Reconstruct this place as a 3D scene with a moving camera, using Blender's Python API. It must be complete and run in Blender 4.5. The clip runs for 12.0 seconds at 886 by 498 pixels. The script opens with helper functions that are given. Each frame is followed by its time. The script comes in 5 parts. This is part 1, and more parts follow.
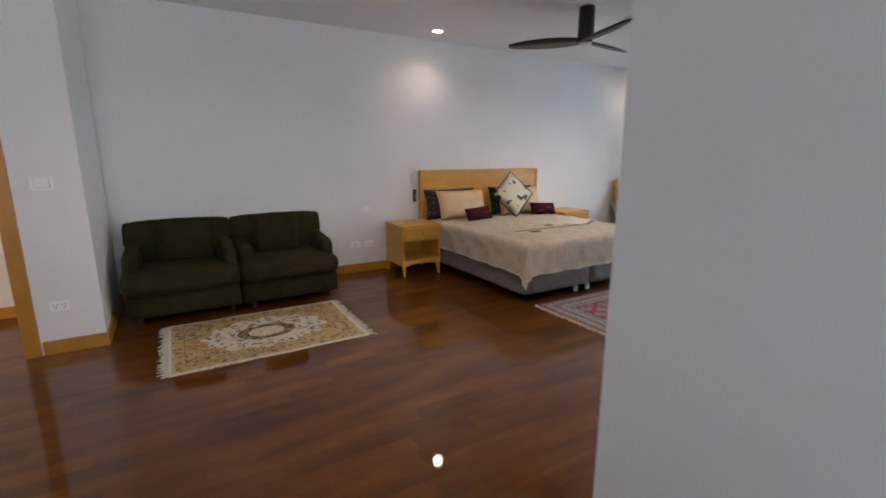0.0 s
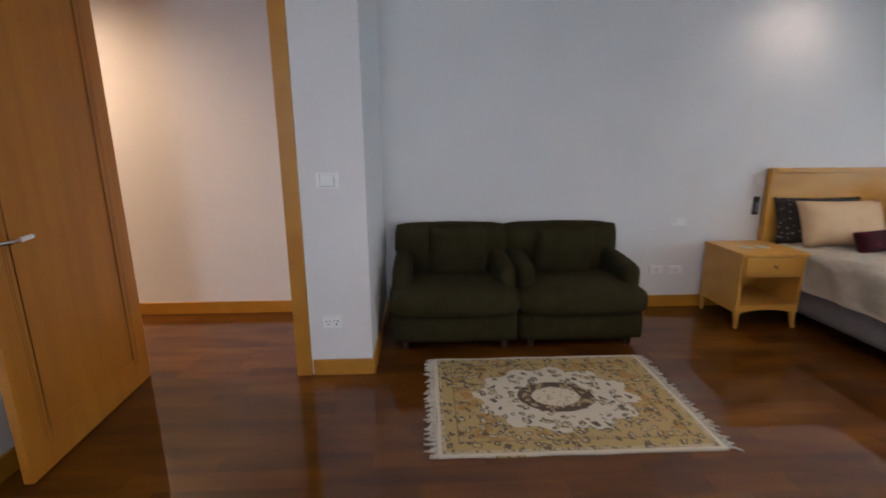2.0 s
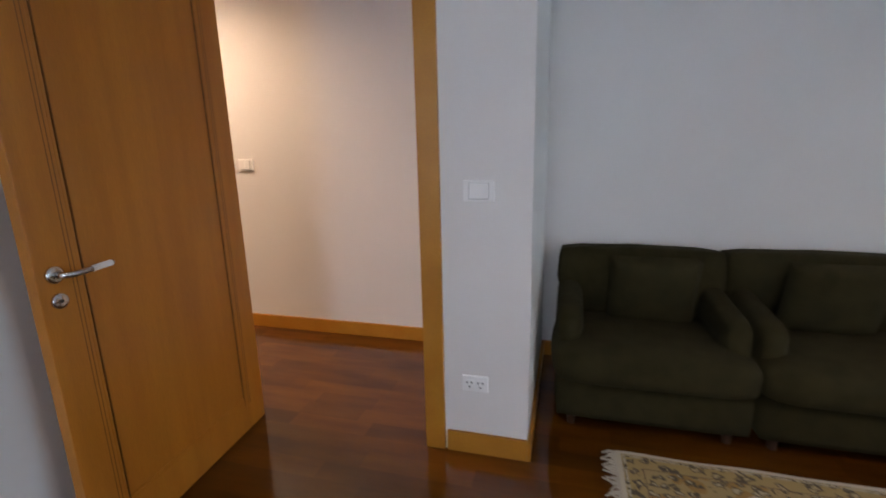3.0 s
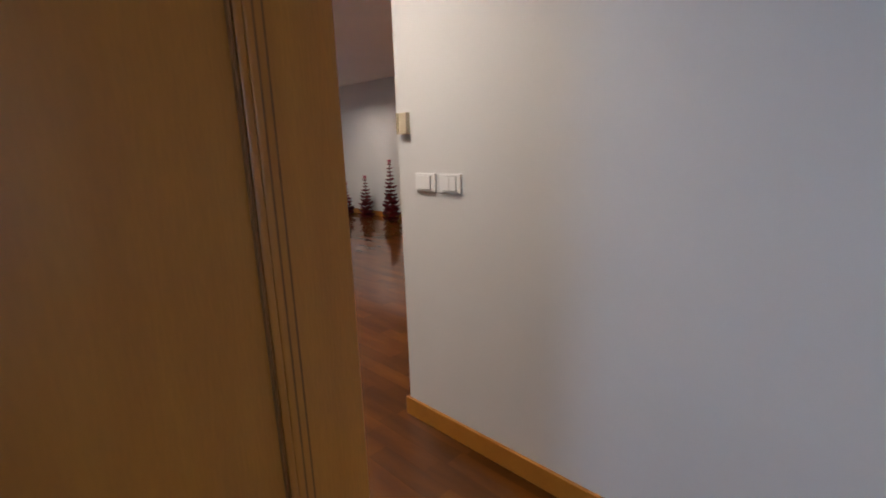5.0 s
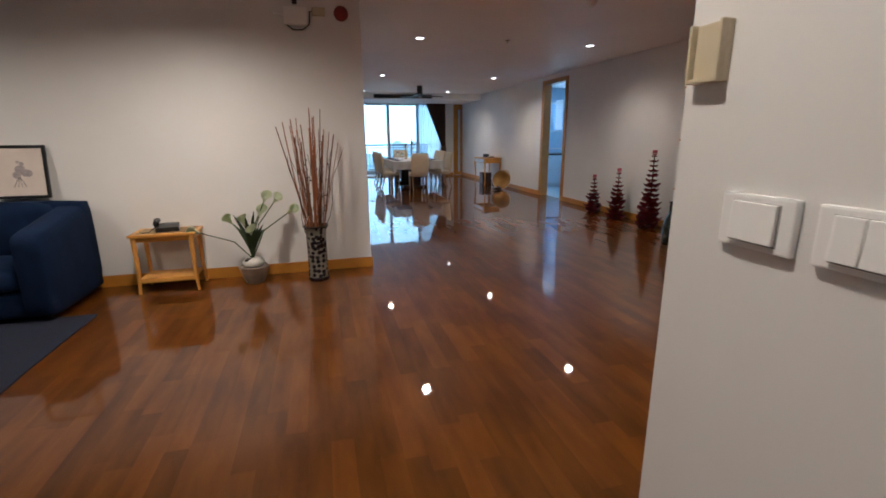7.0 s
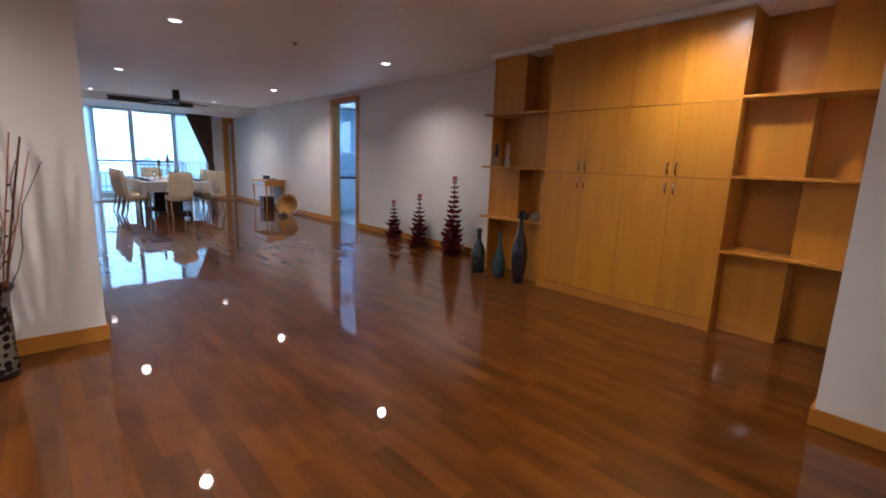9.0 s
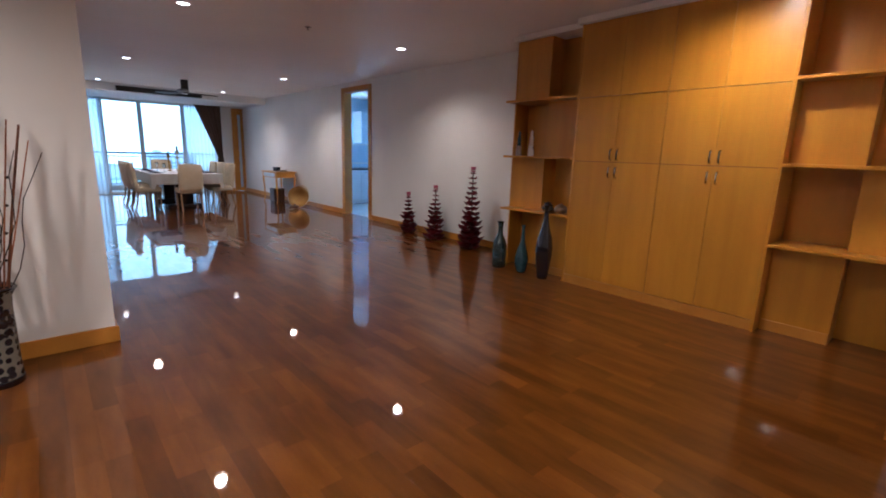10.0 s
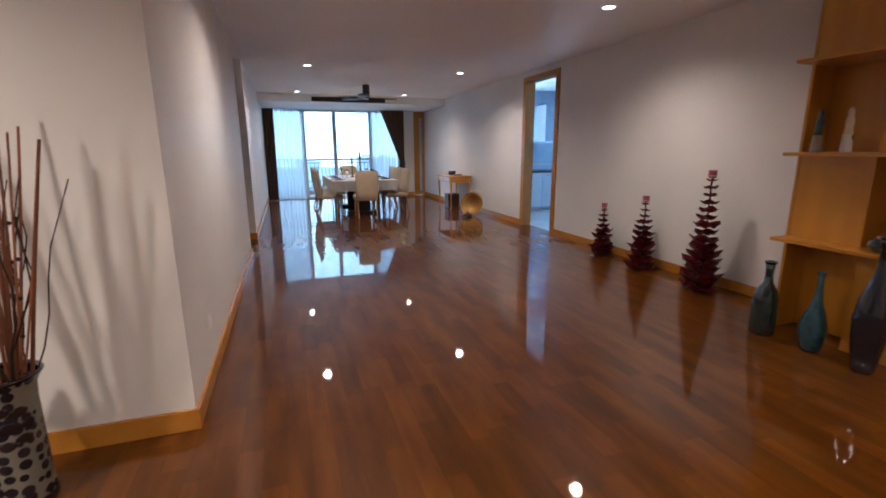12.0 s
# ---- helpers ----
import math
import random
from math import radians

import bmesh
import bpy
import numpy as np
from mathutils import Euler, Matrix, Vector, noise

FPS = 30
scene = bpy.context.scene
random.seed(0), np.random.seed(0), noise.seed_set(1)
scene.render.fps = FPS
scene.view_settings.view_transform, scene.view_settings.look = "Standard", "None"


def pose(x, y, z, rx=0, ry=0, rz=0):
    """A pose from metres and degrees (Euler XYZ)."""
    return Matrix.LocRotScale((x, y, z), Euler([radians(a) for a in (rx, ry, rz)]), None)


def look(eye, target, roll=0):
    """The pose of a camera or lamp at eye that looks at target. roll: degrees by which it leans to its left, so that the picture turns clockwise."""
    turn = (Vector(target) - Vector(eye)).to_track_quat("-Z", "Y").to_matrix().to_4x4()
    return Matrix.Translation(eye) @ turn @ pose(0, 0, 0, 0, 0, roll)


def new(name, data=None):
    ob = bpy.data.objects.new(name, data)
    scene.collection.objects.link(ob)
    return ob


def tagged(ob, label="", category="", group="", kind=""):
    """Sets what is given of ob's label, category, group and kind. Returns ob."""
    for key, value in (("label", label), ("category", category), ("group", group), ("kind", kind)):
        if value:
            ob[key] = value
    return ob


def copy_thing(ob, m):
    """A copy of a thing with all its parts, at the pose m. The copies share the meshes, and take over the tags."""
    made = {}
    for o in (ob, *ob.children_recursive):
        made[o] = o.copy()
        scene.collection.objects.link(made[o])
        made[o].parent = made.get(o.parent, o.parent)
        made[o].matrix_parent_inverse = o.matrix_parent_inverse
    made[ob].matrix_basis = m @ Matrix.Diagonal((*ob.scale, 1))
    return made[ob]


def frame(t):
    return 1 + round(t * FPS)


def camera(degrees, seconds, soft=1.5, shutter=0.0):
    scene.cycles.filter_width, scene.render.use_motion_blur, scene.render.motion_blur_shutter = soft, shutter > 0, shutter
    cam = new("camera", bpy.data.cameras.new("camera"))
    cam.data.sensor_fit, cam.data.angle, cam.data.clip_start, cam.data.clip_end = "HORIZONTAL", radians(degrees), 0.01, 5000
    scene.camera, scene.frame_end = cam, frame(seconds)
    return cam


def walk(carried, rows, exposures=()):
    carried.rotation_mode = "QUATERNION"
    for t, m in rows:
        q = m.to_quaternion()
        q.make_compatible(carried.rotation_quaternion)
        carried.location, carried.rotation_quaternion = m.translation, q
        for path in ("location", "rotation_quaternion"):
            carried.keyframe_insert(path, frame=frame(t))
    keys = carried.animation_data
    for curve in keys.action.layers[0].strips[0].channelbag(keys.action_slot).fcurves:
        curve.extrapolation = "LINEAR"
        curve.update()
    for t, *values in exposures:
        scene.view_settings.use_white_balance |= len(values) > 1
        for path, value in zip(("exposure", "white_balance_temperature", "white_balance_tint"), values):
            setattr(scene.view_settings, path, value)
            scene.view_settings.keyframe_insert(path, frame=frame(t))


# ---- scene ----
cam = camera(88.8, 12.0, soft=1.7, shutter=0.3)
PATH = [
    (0, (0.051, -0.023, 1.382), (1.735, -1.019, 0.967), 0.1),
    (0.5, (0.299, 0.03, 1.38), (2.058, -0.82, 0.954), -0.1),
    (1, (0.635, 0.029, 1.386), (2.479, -0.61, 0.949), -0.3),
    (1.5, (0.976, 0.101, 1.383), (2.884, -0.291, 0.93), -0.3),
    (2, (1.4, 0.17, 1.381), (3.346, 0.098, 0.929), -0.3),
    (2.5, (1.777, 0.227, 1.376), (3.715, 0.427, 0.925), -0.5),
    (3, (2.204, 0.383, 1.363), (4.083, 0.904, 0.917), -1.3),
    (3.5, (2.591, 0.544, 1.358), (4.388, 1.302, 0.918), -1.7),
    (3.7, (2.76, 0.615, 1.368), (4.51, 1.476, 0.925), -2.0),
    (5.3, (3.798, 1.476, 1.431), (5.065, 2.953, 0.97), -1.5),
    (5.5, (3.915, 1.561, 1.436), (5.063, 3.129, 0.965), -1.5),
    (5.8, (4.104, 1.687, 1.429), (5.043, 3.385, 0.945), -1.6),
    (6, (4.2, 1.77, 1.431), (5.015, 3.528, 0.938), -1.3),
    (6.5, (4.323, 1.979, 1.415), (4.863, 3.835, 0.9), -1.2),
    (6.7, (4.365, 2.094, 1.403), (4.843, 3.973, 0.913), -0.4),
    (8.3, (4.571, 2.964, 1.35), (5.591, 4.637, 0.951), 0.7),
    (8.5, (4.571, 3.042, 1.345), (5.715, 4.637, 0.962), 1.3),
    (9, (4.587, 3.207, 1.348), (5.914, 4.656, 0.977), 2.1),
    (9.5, (4.584, 3.337, 1.342), (5.965, 4.734, 0.965), 2.0),
    (10, (4.635, 3.477, 1.329), (5.933, 4.942, 0.919), 1.8),
    (10.5, (4.825, 3.68, 1.335), (5.959, 5.273, 0.912), 1.3),
    (11, (5.037, 3.972, 1.357), (5.952, 5.698, 0.928), 0.4),
    (11.5, (5.219, 4.359, 1.369), (5.974, 6.161, 0.941), -0.0),
    (12, (5.417, 4.799, 1.369), (6.048, 6.648, 0.941), -0.3),
]
walk(cam, [(t, look(a, b, c)) for t, a, b, c in PATH],
     [(0, 0.28, 7450, 25), (1.5, 0.28, 7050, 21), (3.7, 0.28, 6900, 21), (5.3, -0.32, 5100, 8), (6.0, -0.42, 5200, 8), (6.7, -0.42, 5200, 8), (8.3, -0.12, 5050, 12), (10.5, -0.10, 5050, 14), (12, -0.06, 5350, 14)])

# ---------- light ----------
world = bpy.data.worlds.new("World")
scene.world = world
world.use_nodes = True
wn = world.node_tree
sky = wn.nodes.new("ShaderNodeTexSky")
sky.sky_type, sky.sun_disc = "NISHITA", False
sky.sun_elevation, sky.sun_rotation = radians(48), radians(200)
sky.air_density, sky.dust_density = 1.0, 0.8
wn.links.new(sky.outputs[0], wn.nodes["Background"].inputs[0])
wn.nodes["Background"].inputs[1].default_value = 0.12

sun_data = bpy.data.lights.new("sun", "SUN")
sun_data.energy, sun_data.angle, sun_data.color = 1.0, radians(12), (1.0, 0.96, 0.9)
sun = new("sun", sun_data)
sun.matrix_world = look((0, 0, 30), (6, -14, 0))

WARM, COOL = (1.0, 0.765, 0.53), (1.0, 0.90, 0.80)
# downlights: x, y, colour, watts, beam in degrees
DOWNLIGHTS = [
    (5.85, 8.75, WARM, 130, 160), (8.42, 8.71, WARM, 102, 150), (5.86, 12.64, WARM, 112, 160), (8.43, 12.65, WARM, 132, 150),
    (5.78, 16.10, WARM, 100, 150), (8.28, 16.05, WARM, 125, 150), (8.24, 4.62, WARM, 118, 165), (5.80, 4.80, WARM, 152, 165), (3.40, 5.75, WARM, 235, 165), (1.20, 5.75, WARM, 130, 165),
    (4.26, 2.90, WARM, 104, 165),
    # Last two are unseen lamps, added to brighten the bedroom entrance.
    (4.65, -2.67, COOL, 9, 150), (4.67, -6.36, COOL, 9, 150), (3.28, -4.58, COOL, 75, 150), (2.2, -1.4, COOL, 66, 160), (1.5, 0.75, COOL, 3, 150),
]
CEIL = 2.685


def window_light(name, x0, x1, z0, z1, y, turn, watts):
    lamp = bpy.data.lights.new(name, "AREA")
    lamp.shape, lamp.size, lamp.size_y, lamp.energy, lamp.color = "RECTANGLE", x1 - x0, z1 - z0, watts, (0.58, 0.82, 1.0)
    ob = new(name, lamp)
    ob.matrix_world = look(((x0 + x1) / 2, y, (z0 + z1) / 2), ((x0 + x1) / 2, y + turn, (z0 + z1) / 2))


window_light("window_light_bedroom", 1.0, 2.6, 0.1, 2.4, -7.32, 1, 60)
# Added lamp beyond the opaque panes stands in for the kitchen's daylight.
window_light("window_light_kitchen", 10.0, 11.4, 1.0, 2.3, 15.1, -1, 240)
west = bpy.data.lights.new("window_light_west", "AREA")
west.shape, west.size, west.size_y, west.energy, west.color = "RECTANGLE", 1.3, 1.2, 12, (0.70, 0.84, 1.0)
west.spread = radians(80)
new("window_light_west", west).matrix_world = look((-1.68, 0.75, 1.6), (0, 0.75, 1.5))


# ---------- materials ----------
def mat(name, c1, c2=None, rough=0.5, rough2=None, metal=0.0, scale=6.0, bump=0.0, bscale=60.0, stretch=(1, 1, 1), detail=4.0,
        coat=0.0, piece=0.0, island=0.0, sheen=0.0, fine=0.0):
    """Noise between two colours at real size, fine relief, and a change from piece to piece."""
    m = bpy.data.materials.new(name)
    m.use_nodes = True
    nt = m.node_tree
    b = nt.nodes["Principled BSDF"]
    c2 = c2 or tuple(v * 0.88 for v in c1)
    tc = nt.nodes.new("ShaderNodeTexCoord")
    mp = nt.nodes.new("ShaderNodeMapping")
    mp.inputs["Scale"].default_value = stretch
    nt.links.new(tc.outputs["Object"], mp.inputs[0])
    n = nt.nodes.new("ShaderNodeTexNoise")
    n.inputs["Scale"].default_value, n.inputs["Detail"].default_value = scale, detail
    nt.links.new(mp.outputs[0], n.inputs["Vector"])
    r = nt.nodes.new("ShaderNodeValToRGB")
    r.color_ramp.elements[0].position, r.color_ramp.elements[1].position = 0.33, 0.67
    r.color_ramp.elements[0].color, r.color_ramp.elements[1].color = (*c1, 1), (*c2, 1)
    nt.links.new(n.outputs[0], r.inputs[0])
    out = r.outputs[0]
    f = nt.nodes.new("ShaderNodeTexNoise")
    f.inputs["Scale"].default_value, f.inputs["Detail"].default_value = bscale, 3.0
    nt.links.new(mp.outputs[0], f.inputs["Vector"])
    if fine:
        out = shade(nt, out, f.outputs[0], 1 - fine, 1 + fine)
    for amount, node, socket in ((piece, "ShaderNodeObjectInfo", "Random"), (island, "ShaderNodeNewGeometry", "Random Per Island")):
        if amount:
            out = shade(nt, out, nt.nodes.new(node).outputs[socket], 1 - amount, 1 + amount)
    nt.links.new(out, b.inputs["Base Color"])
    b.inputs["Metallic"].default_value = metal
    if rough2 is not None:
        mr = nt.nodes.new("ShaderNodeMapRange")
        mr.inputs[3].default_value, mr.inputs[4].default_value = rough, rough2
        nt.links.new(n.outputs[0], mr.inputs[0])
        nt.links.new(mr.outputs[0], b.inputs["Roughness"])
    else:
        b.inputs["Roughness"].default_value = rough
    b.inputs["Coat Weight"].default_value, b.inputs["Coat Roughness"].default_value = coat, 0.08
    b.inputs["Sheen Weight"].default_value = sheen
    if bump:
        bp = nt.nodes.new("ShaderNodeBump")
        bp.inputs["Strength"].default_value, bp.inputs["Distance"].default_value = bump, 0.01
        nt.links.new(f.outputs[0], bp.inputs["Height"])
        nt.links.new(bp.outputs[0], b.inputs["Normal"])
    return m


def shade(nt, colour, value, low, high):
    mr = nt.nodes.new("ShaderNodeMapRange")
    mr.inputs[3].default_value, mr.inputs[4].default_value = low, high
    nt.links.new(value, mr.inputs[0])
    mix = nt.nodes.new("ShaderNodeVectorMath")
    mix.operation = "SCALE"
    nt.links.new(colour, mix.inputs[0])
    nt.links.new(mr.outputs[0], mix.inputs["Scale"])
    return mix.outputs[0]


def glass(name, colour=(0.9, 0.96, 0.97), rough=0.0):
    m = bpy.data.materials.new(name)
    m.use_nodes = True
    b = m.node_tree.nodes["Principled BSDF"]
    b.inputs["Base Color"].default_value = (*colour, 1)
    b.inputs["Transmission Weight"].default_value, b.inputs["Roughness"].default_value, b.inputs["IOR"].default_value = 1.0, rough, 1.45
    return m


def sheer(name, colour, clear):
    m = bpy.data.materials.new(name)
    m.use_nodes = True
    nt = m.node_tree
    nt.nodes.remove(nt.nodes["Principled BSDF"])
    tr, tl, df, mix, mix2 = (nt.nodes.new("ShaderNode" + k) for k in ("BsdfTransparent", "BsdfTranslucent", "BsdfDiffuse", "MixShader", "MixShader"))
    tl.inputs[0].default_value = df.inputs[0].default_value = (*colour, 1)
    mix.inputs[0].default_value, mix2.inputs[0].default_value = 0.35, clear
    nt.links.new(tl.outputs[0], mix.inputs[1])
    nt.links.new(df.outputs[0], mix.inputs[2])
    nt.links.new(mix.outputs[0], mix2.inputs[1])
    nt.links.new(tr.outputs[0], mix2.inputs[2])
    nt.links.new(mix2.outputs[0], nt.nodes["Material Output"].inputs[0])
    return m


def glow(name, colour, strength):
    m = bpy.data.materials.new(name)
    m.use_nodes = True
    b = m.node_tree.nodes["Principled BSDF"]
    b.inputs["Base Color"].default_value = (0.8, 0.8, 0.8, 1)
    b.inputs["Emission Color"].default_value, b.inputs["Emission Strength"].default_value = (*colour, 1), strength
    return m


PAINT = mat("wall_paint", (0.78, 0.77, 0.755), (0.74, 0.73, 0.715), 0.55, scale=1.5, bump=0.015, bscale=90)
PAINT.node_tree.nodes["Principled BSDF"].inputs["Specular IOR Level"].default_value = 0.2
CEILING = mat("ceiling_paint", (0.86, 0.85, 0.855), (0.83, 0.82, 0.825), 0.7, scale=1.2, bump=0.05, bscale=70)
TRIMWOOD = mat("maple_trim", (0.51, 0.225, 0.026), (0.43, 0.176, 0.018), 0.35, scale=5, bscale=120, stretch=(1, 1, 1), bump=0.05, fine=0.1)
DOORWOOD = mat("maple_door", (0.52, 0.192, 0.021), (0.44, 0.153, 0.016), 0.34, scale=3, bscale=60, stretch=(5, 5, 0.5), bump=0.03, fine=0.14)
CABWOOD = mat("maple_cabinet", (0.56, 0.252, 0.0125), (0.48, 0.203, 0.0085), 0.30, 0.40, scale=2.2, bscale=45, stretch=(4, 4, 0.4), fine=0.05, piece=0.05, coat=0.25)
BEDWOOD = mat("maple_furniture", (0.68, 0.345, 0.066), (0.59, 0.28, 0.048), 0.36, scale=3, bscale=60, stretch=(1, 1, 3), fine=0.1)
DARK = mat("dark_gap", (0.02, 0.017, 0.014), rough=0.7)
BLACK = mat("black_plastic", (0.012, 0.012, 0.013), rough=0.35)
PLASTIC = mat("white_plastic", (0.87, 0.87, 0.86), (0.84, 0.84, 0.83), 0.35)
GAP_SHADE = mat("painted_switch_gap", (0.30, 0.30, 0.30), (0.26, 0.26, 0.26), 0.6)
BEIGE = mat("aged_beige_plastic", (0.60, 0.53, 0.38), (0.55, 0.48, 0.33), 0.45)
CHROME = mat("brushed_chrome", (0.62, 0.62, 0.62), (0.56, 0.56, 0.56), 0.22, metal=1.0)
GREEN = mat("dark_olive_fabric", (0.040, 0.0335, 0.0135), (0.027, 0.0225, 0.0092), 0.95, scale=9, bump=0.35, bscale=420, fine=0.25)
BLUE = mat("navy_fabric", (0.007, 0.018, 0.052), (0.005, 0.013, 0.038), 0.95, scale=7, bump=0.3, bscale=380, fine=0.2)
LINEN = mat("ivory_bedcover", (0.86, 0.785, 0.675), (0.77, 0.69, 0.575), 0.85, scale=14, bump=0.6, bscale=38, fine=0.12)
GREEN.node_tree.nodes["Principled BSDF"].inputs["Specular IOR Level"].default_value = 0.15
BLUE.node_tree.nodes["Principled BSDF"].inputs["Specular IOR Level"].default_value = 0.15
BASEGREY = mat("grey_quilted_base", (0.23, 0.205, 0.21), (0.20, 0.18, 0.185), 0.9, scale=12, bump=0.3, bscale=200)
PEACH = mat("peach_cotton", (0.72, 0.50, 0.30), (0.66, 0.45, 0.26), 0.85, scale=10, bump=0.25, bscale=40)
CREAM = mat("cream_upholstery", (0.62, 0.52, 0.37), (0.56, 0.46, 0.32), 0.85, scale=8, bump=0.25, bscale=300, fine=0.1)
SAGE = mat("sage_fabric", (0.36, 0.34, 0.24), (0.31, 0.29, 0.20), 0.9, scale=8, bump=0.25, bscale=300, fine=0.1)
WHITECLOTH = mat("white_tablecloth", (0.80, 0.78, 0.76), (0.74, 0.72, 0.70), 0.8, scale=5, bump=0.2, bscale=30)
BROWNCLOTH = mat("brown_drape", (0.105, 0.060, 0.032), (0.08, 0.044, 0.023), 0.9, scale=6, stretch=(3, 3, 0.3), bump=0.2, bscale=200)
DARKCLOTH = mat("dark_brown_drape", (0.105, 0.062, 0.043), (0.078, 0.045, 0.030), 0.9, scale=6, stretch=(3, 3, 0.3), bump=0.2, bscale=200)
SHEER = sheer("sheer_curtain", (0.70, 0.80, 0.90), 0.22)
FANBROWN = mat("dark_bronze_fan", (0.028, 0.022, 0.020), (0.022, 0.017, 0.015), 0.4)
REDLEAF = mat("dark_red_lacquer_leaf", (0.21, 0.010, 0.026), (0.12, 0.006, 0.014), 0.35, scale=20, island=0.3)
PINK = mat("pink_candle_cup", (0.45, 0.10, 0.16), (0.36, 0.07, 0.12), 0.5)
TEALGLASS = mat("grey_green_glazed_glass", (0.020, 0.036, 0.032), (0.010, 0.019, 0.018), 0.08, scale=14, coat=0.8)
BLUEGLASS = mat("turquoise_glazed_glass", (0.032, 0.090, 0.108), (0.014, 0.045, 0.062), 0.08, scale=18, coat=0.8)
NAVYGLASS = mat("midnight_glazed_glass", (0.007, 0.008, 0.018), (0.004, 0.004, 0.008), 0.08, scale=10, coat=0.8)
STICK = mat("dried_stem_brown", (0.30, 0.105, 0.034), (0.15, 0.048, 0.020), 0.7, scale=9, piece=0.35, stretch=(1, 1, 0.2))
DARKSTICK = mat("dark_curly_twig", (0.035, 0.018, 0.012), (0.022, 0.012, 0.008), 0.8, scale=20)
LEAF = mat("leaf_green", (0.035, 0.075, 0.022), (0.025, 0.05, 0.015), 0.5, scale=9)
LILY = mat("lily_white_green", (0.62, 0.66, 0.48), (0.45, 0.54, 0.30), 0.5, scale=9)
POT = mat("silver_brown_pot", (0.33, 0.26, 0.20), (0.20, 0.15, 0.115), 0.3, scale=10, metal=0.3)
GOLD = mat("gold_lacquer_bowl", (0.45, 0.27, 0.075), (0.33, 0.18, 0.045), 0.3, scale=6, metal=0.5)
ALU = mat("white_aluminium_frame", (0.66, 0.68, 0.70), (0.62, 0.64, 0.66), 0.4)
RAIL = mat("grey_painted_rail", (0.16, 0.18, 0.19), (0.14, 0.155, 0.165), 0.5)
CONCRETE = mat("balcony_tile", (0.50, 0.48, 0.45), (0.44, 0.42, 0.40), 0.6, scale=4)
KITCHEN = mat("white_kitchen_laminate", (0.72, 0.76, 0.80), (0.69, 0.73, 0.77), 0.3)
KITCHENBLUE = mat("pale_blue_kitchen_wall", (0.50, 0.64, 0.78), (0.46, 0.60, 0.74), 0.25)
TILE = mat("pale_floor_tile", (0.66, 0.68, 0.68), (0.60, 0.62, 0.62), 0.2, scale=2)
RED = mat("red_alarm_bell", (0.20, 0.012, 0.012), (0.16, 0.009, 0.009), 0.4)
PANE = glass("window_glass")
LAMPGLOW = glow("downlight_lens", (1.0, 0.93, 0.82), 14.0)
PAPER = mat("picture_paper", (0.68, 0.60, 0.53), (0.63, 0.55, 0.49), 0.6)
INK = mat("picture_grey_wash", (0.30, 0.26, 0.27), (0.42, 0.36, 0.35), 0.7, scale=30)
# Distance haze is painted into these two pale city colours.
PALECITY = mat("haze_painted_tower", (0.80, 0.85, 0.88), (0.74, 0.80, 0.84), 0.9, scale=0.05, piece=0.12)
GREENCITY = mat("haze_painted_treetops", (0.46, 0.55, 0.52), (0.58, 0.65, 0.64), 0.95, scale=0.02)
# Dark wood colour that paints shade into door grooves and cabinet gaps.
GROOVE_SHADE = mat("painted_gap_shade", (0.24, 0.085, 0.012), (0.19, 0.065, 0.010), 0.5, scale=40)
WOODDARK = mat("dark_stained_wood", (0.06, 0.028, 0.016), (0.045, 0.02, 0.011), 0.4, scale=5)
CHAIRLEG = mat("light_brown_chair_leg", (0.34, 0.20, 0.10), (0.27, 0.15, 0.07), 0.45, scale=6)
LEGWOOD = mat("brown_chair_leg", (0.16, 0.075, 0.035), (0.12, 0.055, 0.025), 0.45, scale=6)


def floor_material():
    """Red-brown varnished planks: grain along y, a shade for each plank, a wavy gloss."""
    m = mat("merbau_planks", (0.134, 0.0440, 0.0036), (0.078, 0.0232, 0.0019), 0.36, 0.40, scale=2.2, stretch=(4, 0.8, 1), bscale=30, fine=0.06, island=0.24, piece=0.0, coat=0.88)
    nt = m.node_tree
    b = nt.nodes["Principled BSDF"]
    tc = nt.nodes.new("ShaderNodeTexCoord")
    n = nt.nodes.new("ShaderNodeTexNoise")
    n.inputs["Scale"].default_value, n.inputs["Detail"].default_value = 7.0, 1.0
    bp = nt.nodes.new("ShaderNodeBump")
    bp.inputs["Strength"].default_value, bp.inputs["Distance"].default_value = 0.035, 0.006
    nt.links.new(tc.outputs["Object"], n.inputs["Vector"])
    nt.links.new(n.outputs[0], bp.inputs["Height"])
    nt.links.new(bp.outputs[0], b.inputs["Normal"])
    b.inputs["Specular IOR Level"].default_value = 0.06
    b.inputs["Coat Roughness"].default_value = 0.03
    nt.links.new(bp.outputs[0], b.inputs["Coat Normal"])
    return m


FLOOR = floor_material()


def math_node(nt, op, a, b=None, c=None):
    n = nt.nodes.new("ShaderNodeMath")
    n.operation = op
    for i, v in enumerate((a, b, c)):
        if v is None:
            continue
        if isinstance(v, (int, float)):
            n.inputs[i].default_value = v
        else:
            nt.links.new(v, n.inputs[i])
    return n.outputs[0]


def pick(nt, factor, a, b):
    mx = nt.nodes.new("ShaderNodeMix")
    mx.data_type = "RGBA"
    nt.links.new(factor, mx.inputs[0])
    for socket, v in ((mx.inputs[6], a), (mx.inputs[7], b)):
        if isinstance(v, tuple):
            socket.default_value = (*v, 1)
        else:
            nt.links.new(v, socket)
    return mx.outputs[2]


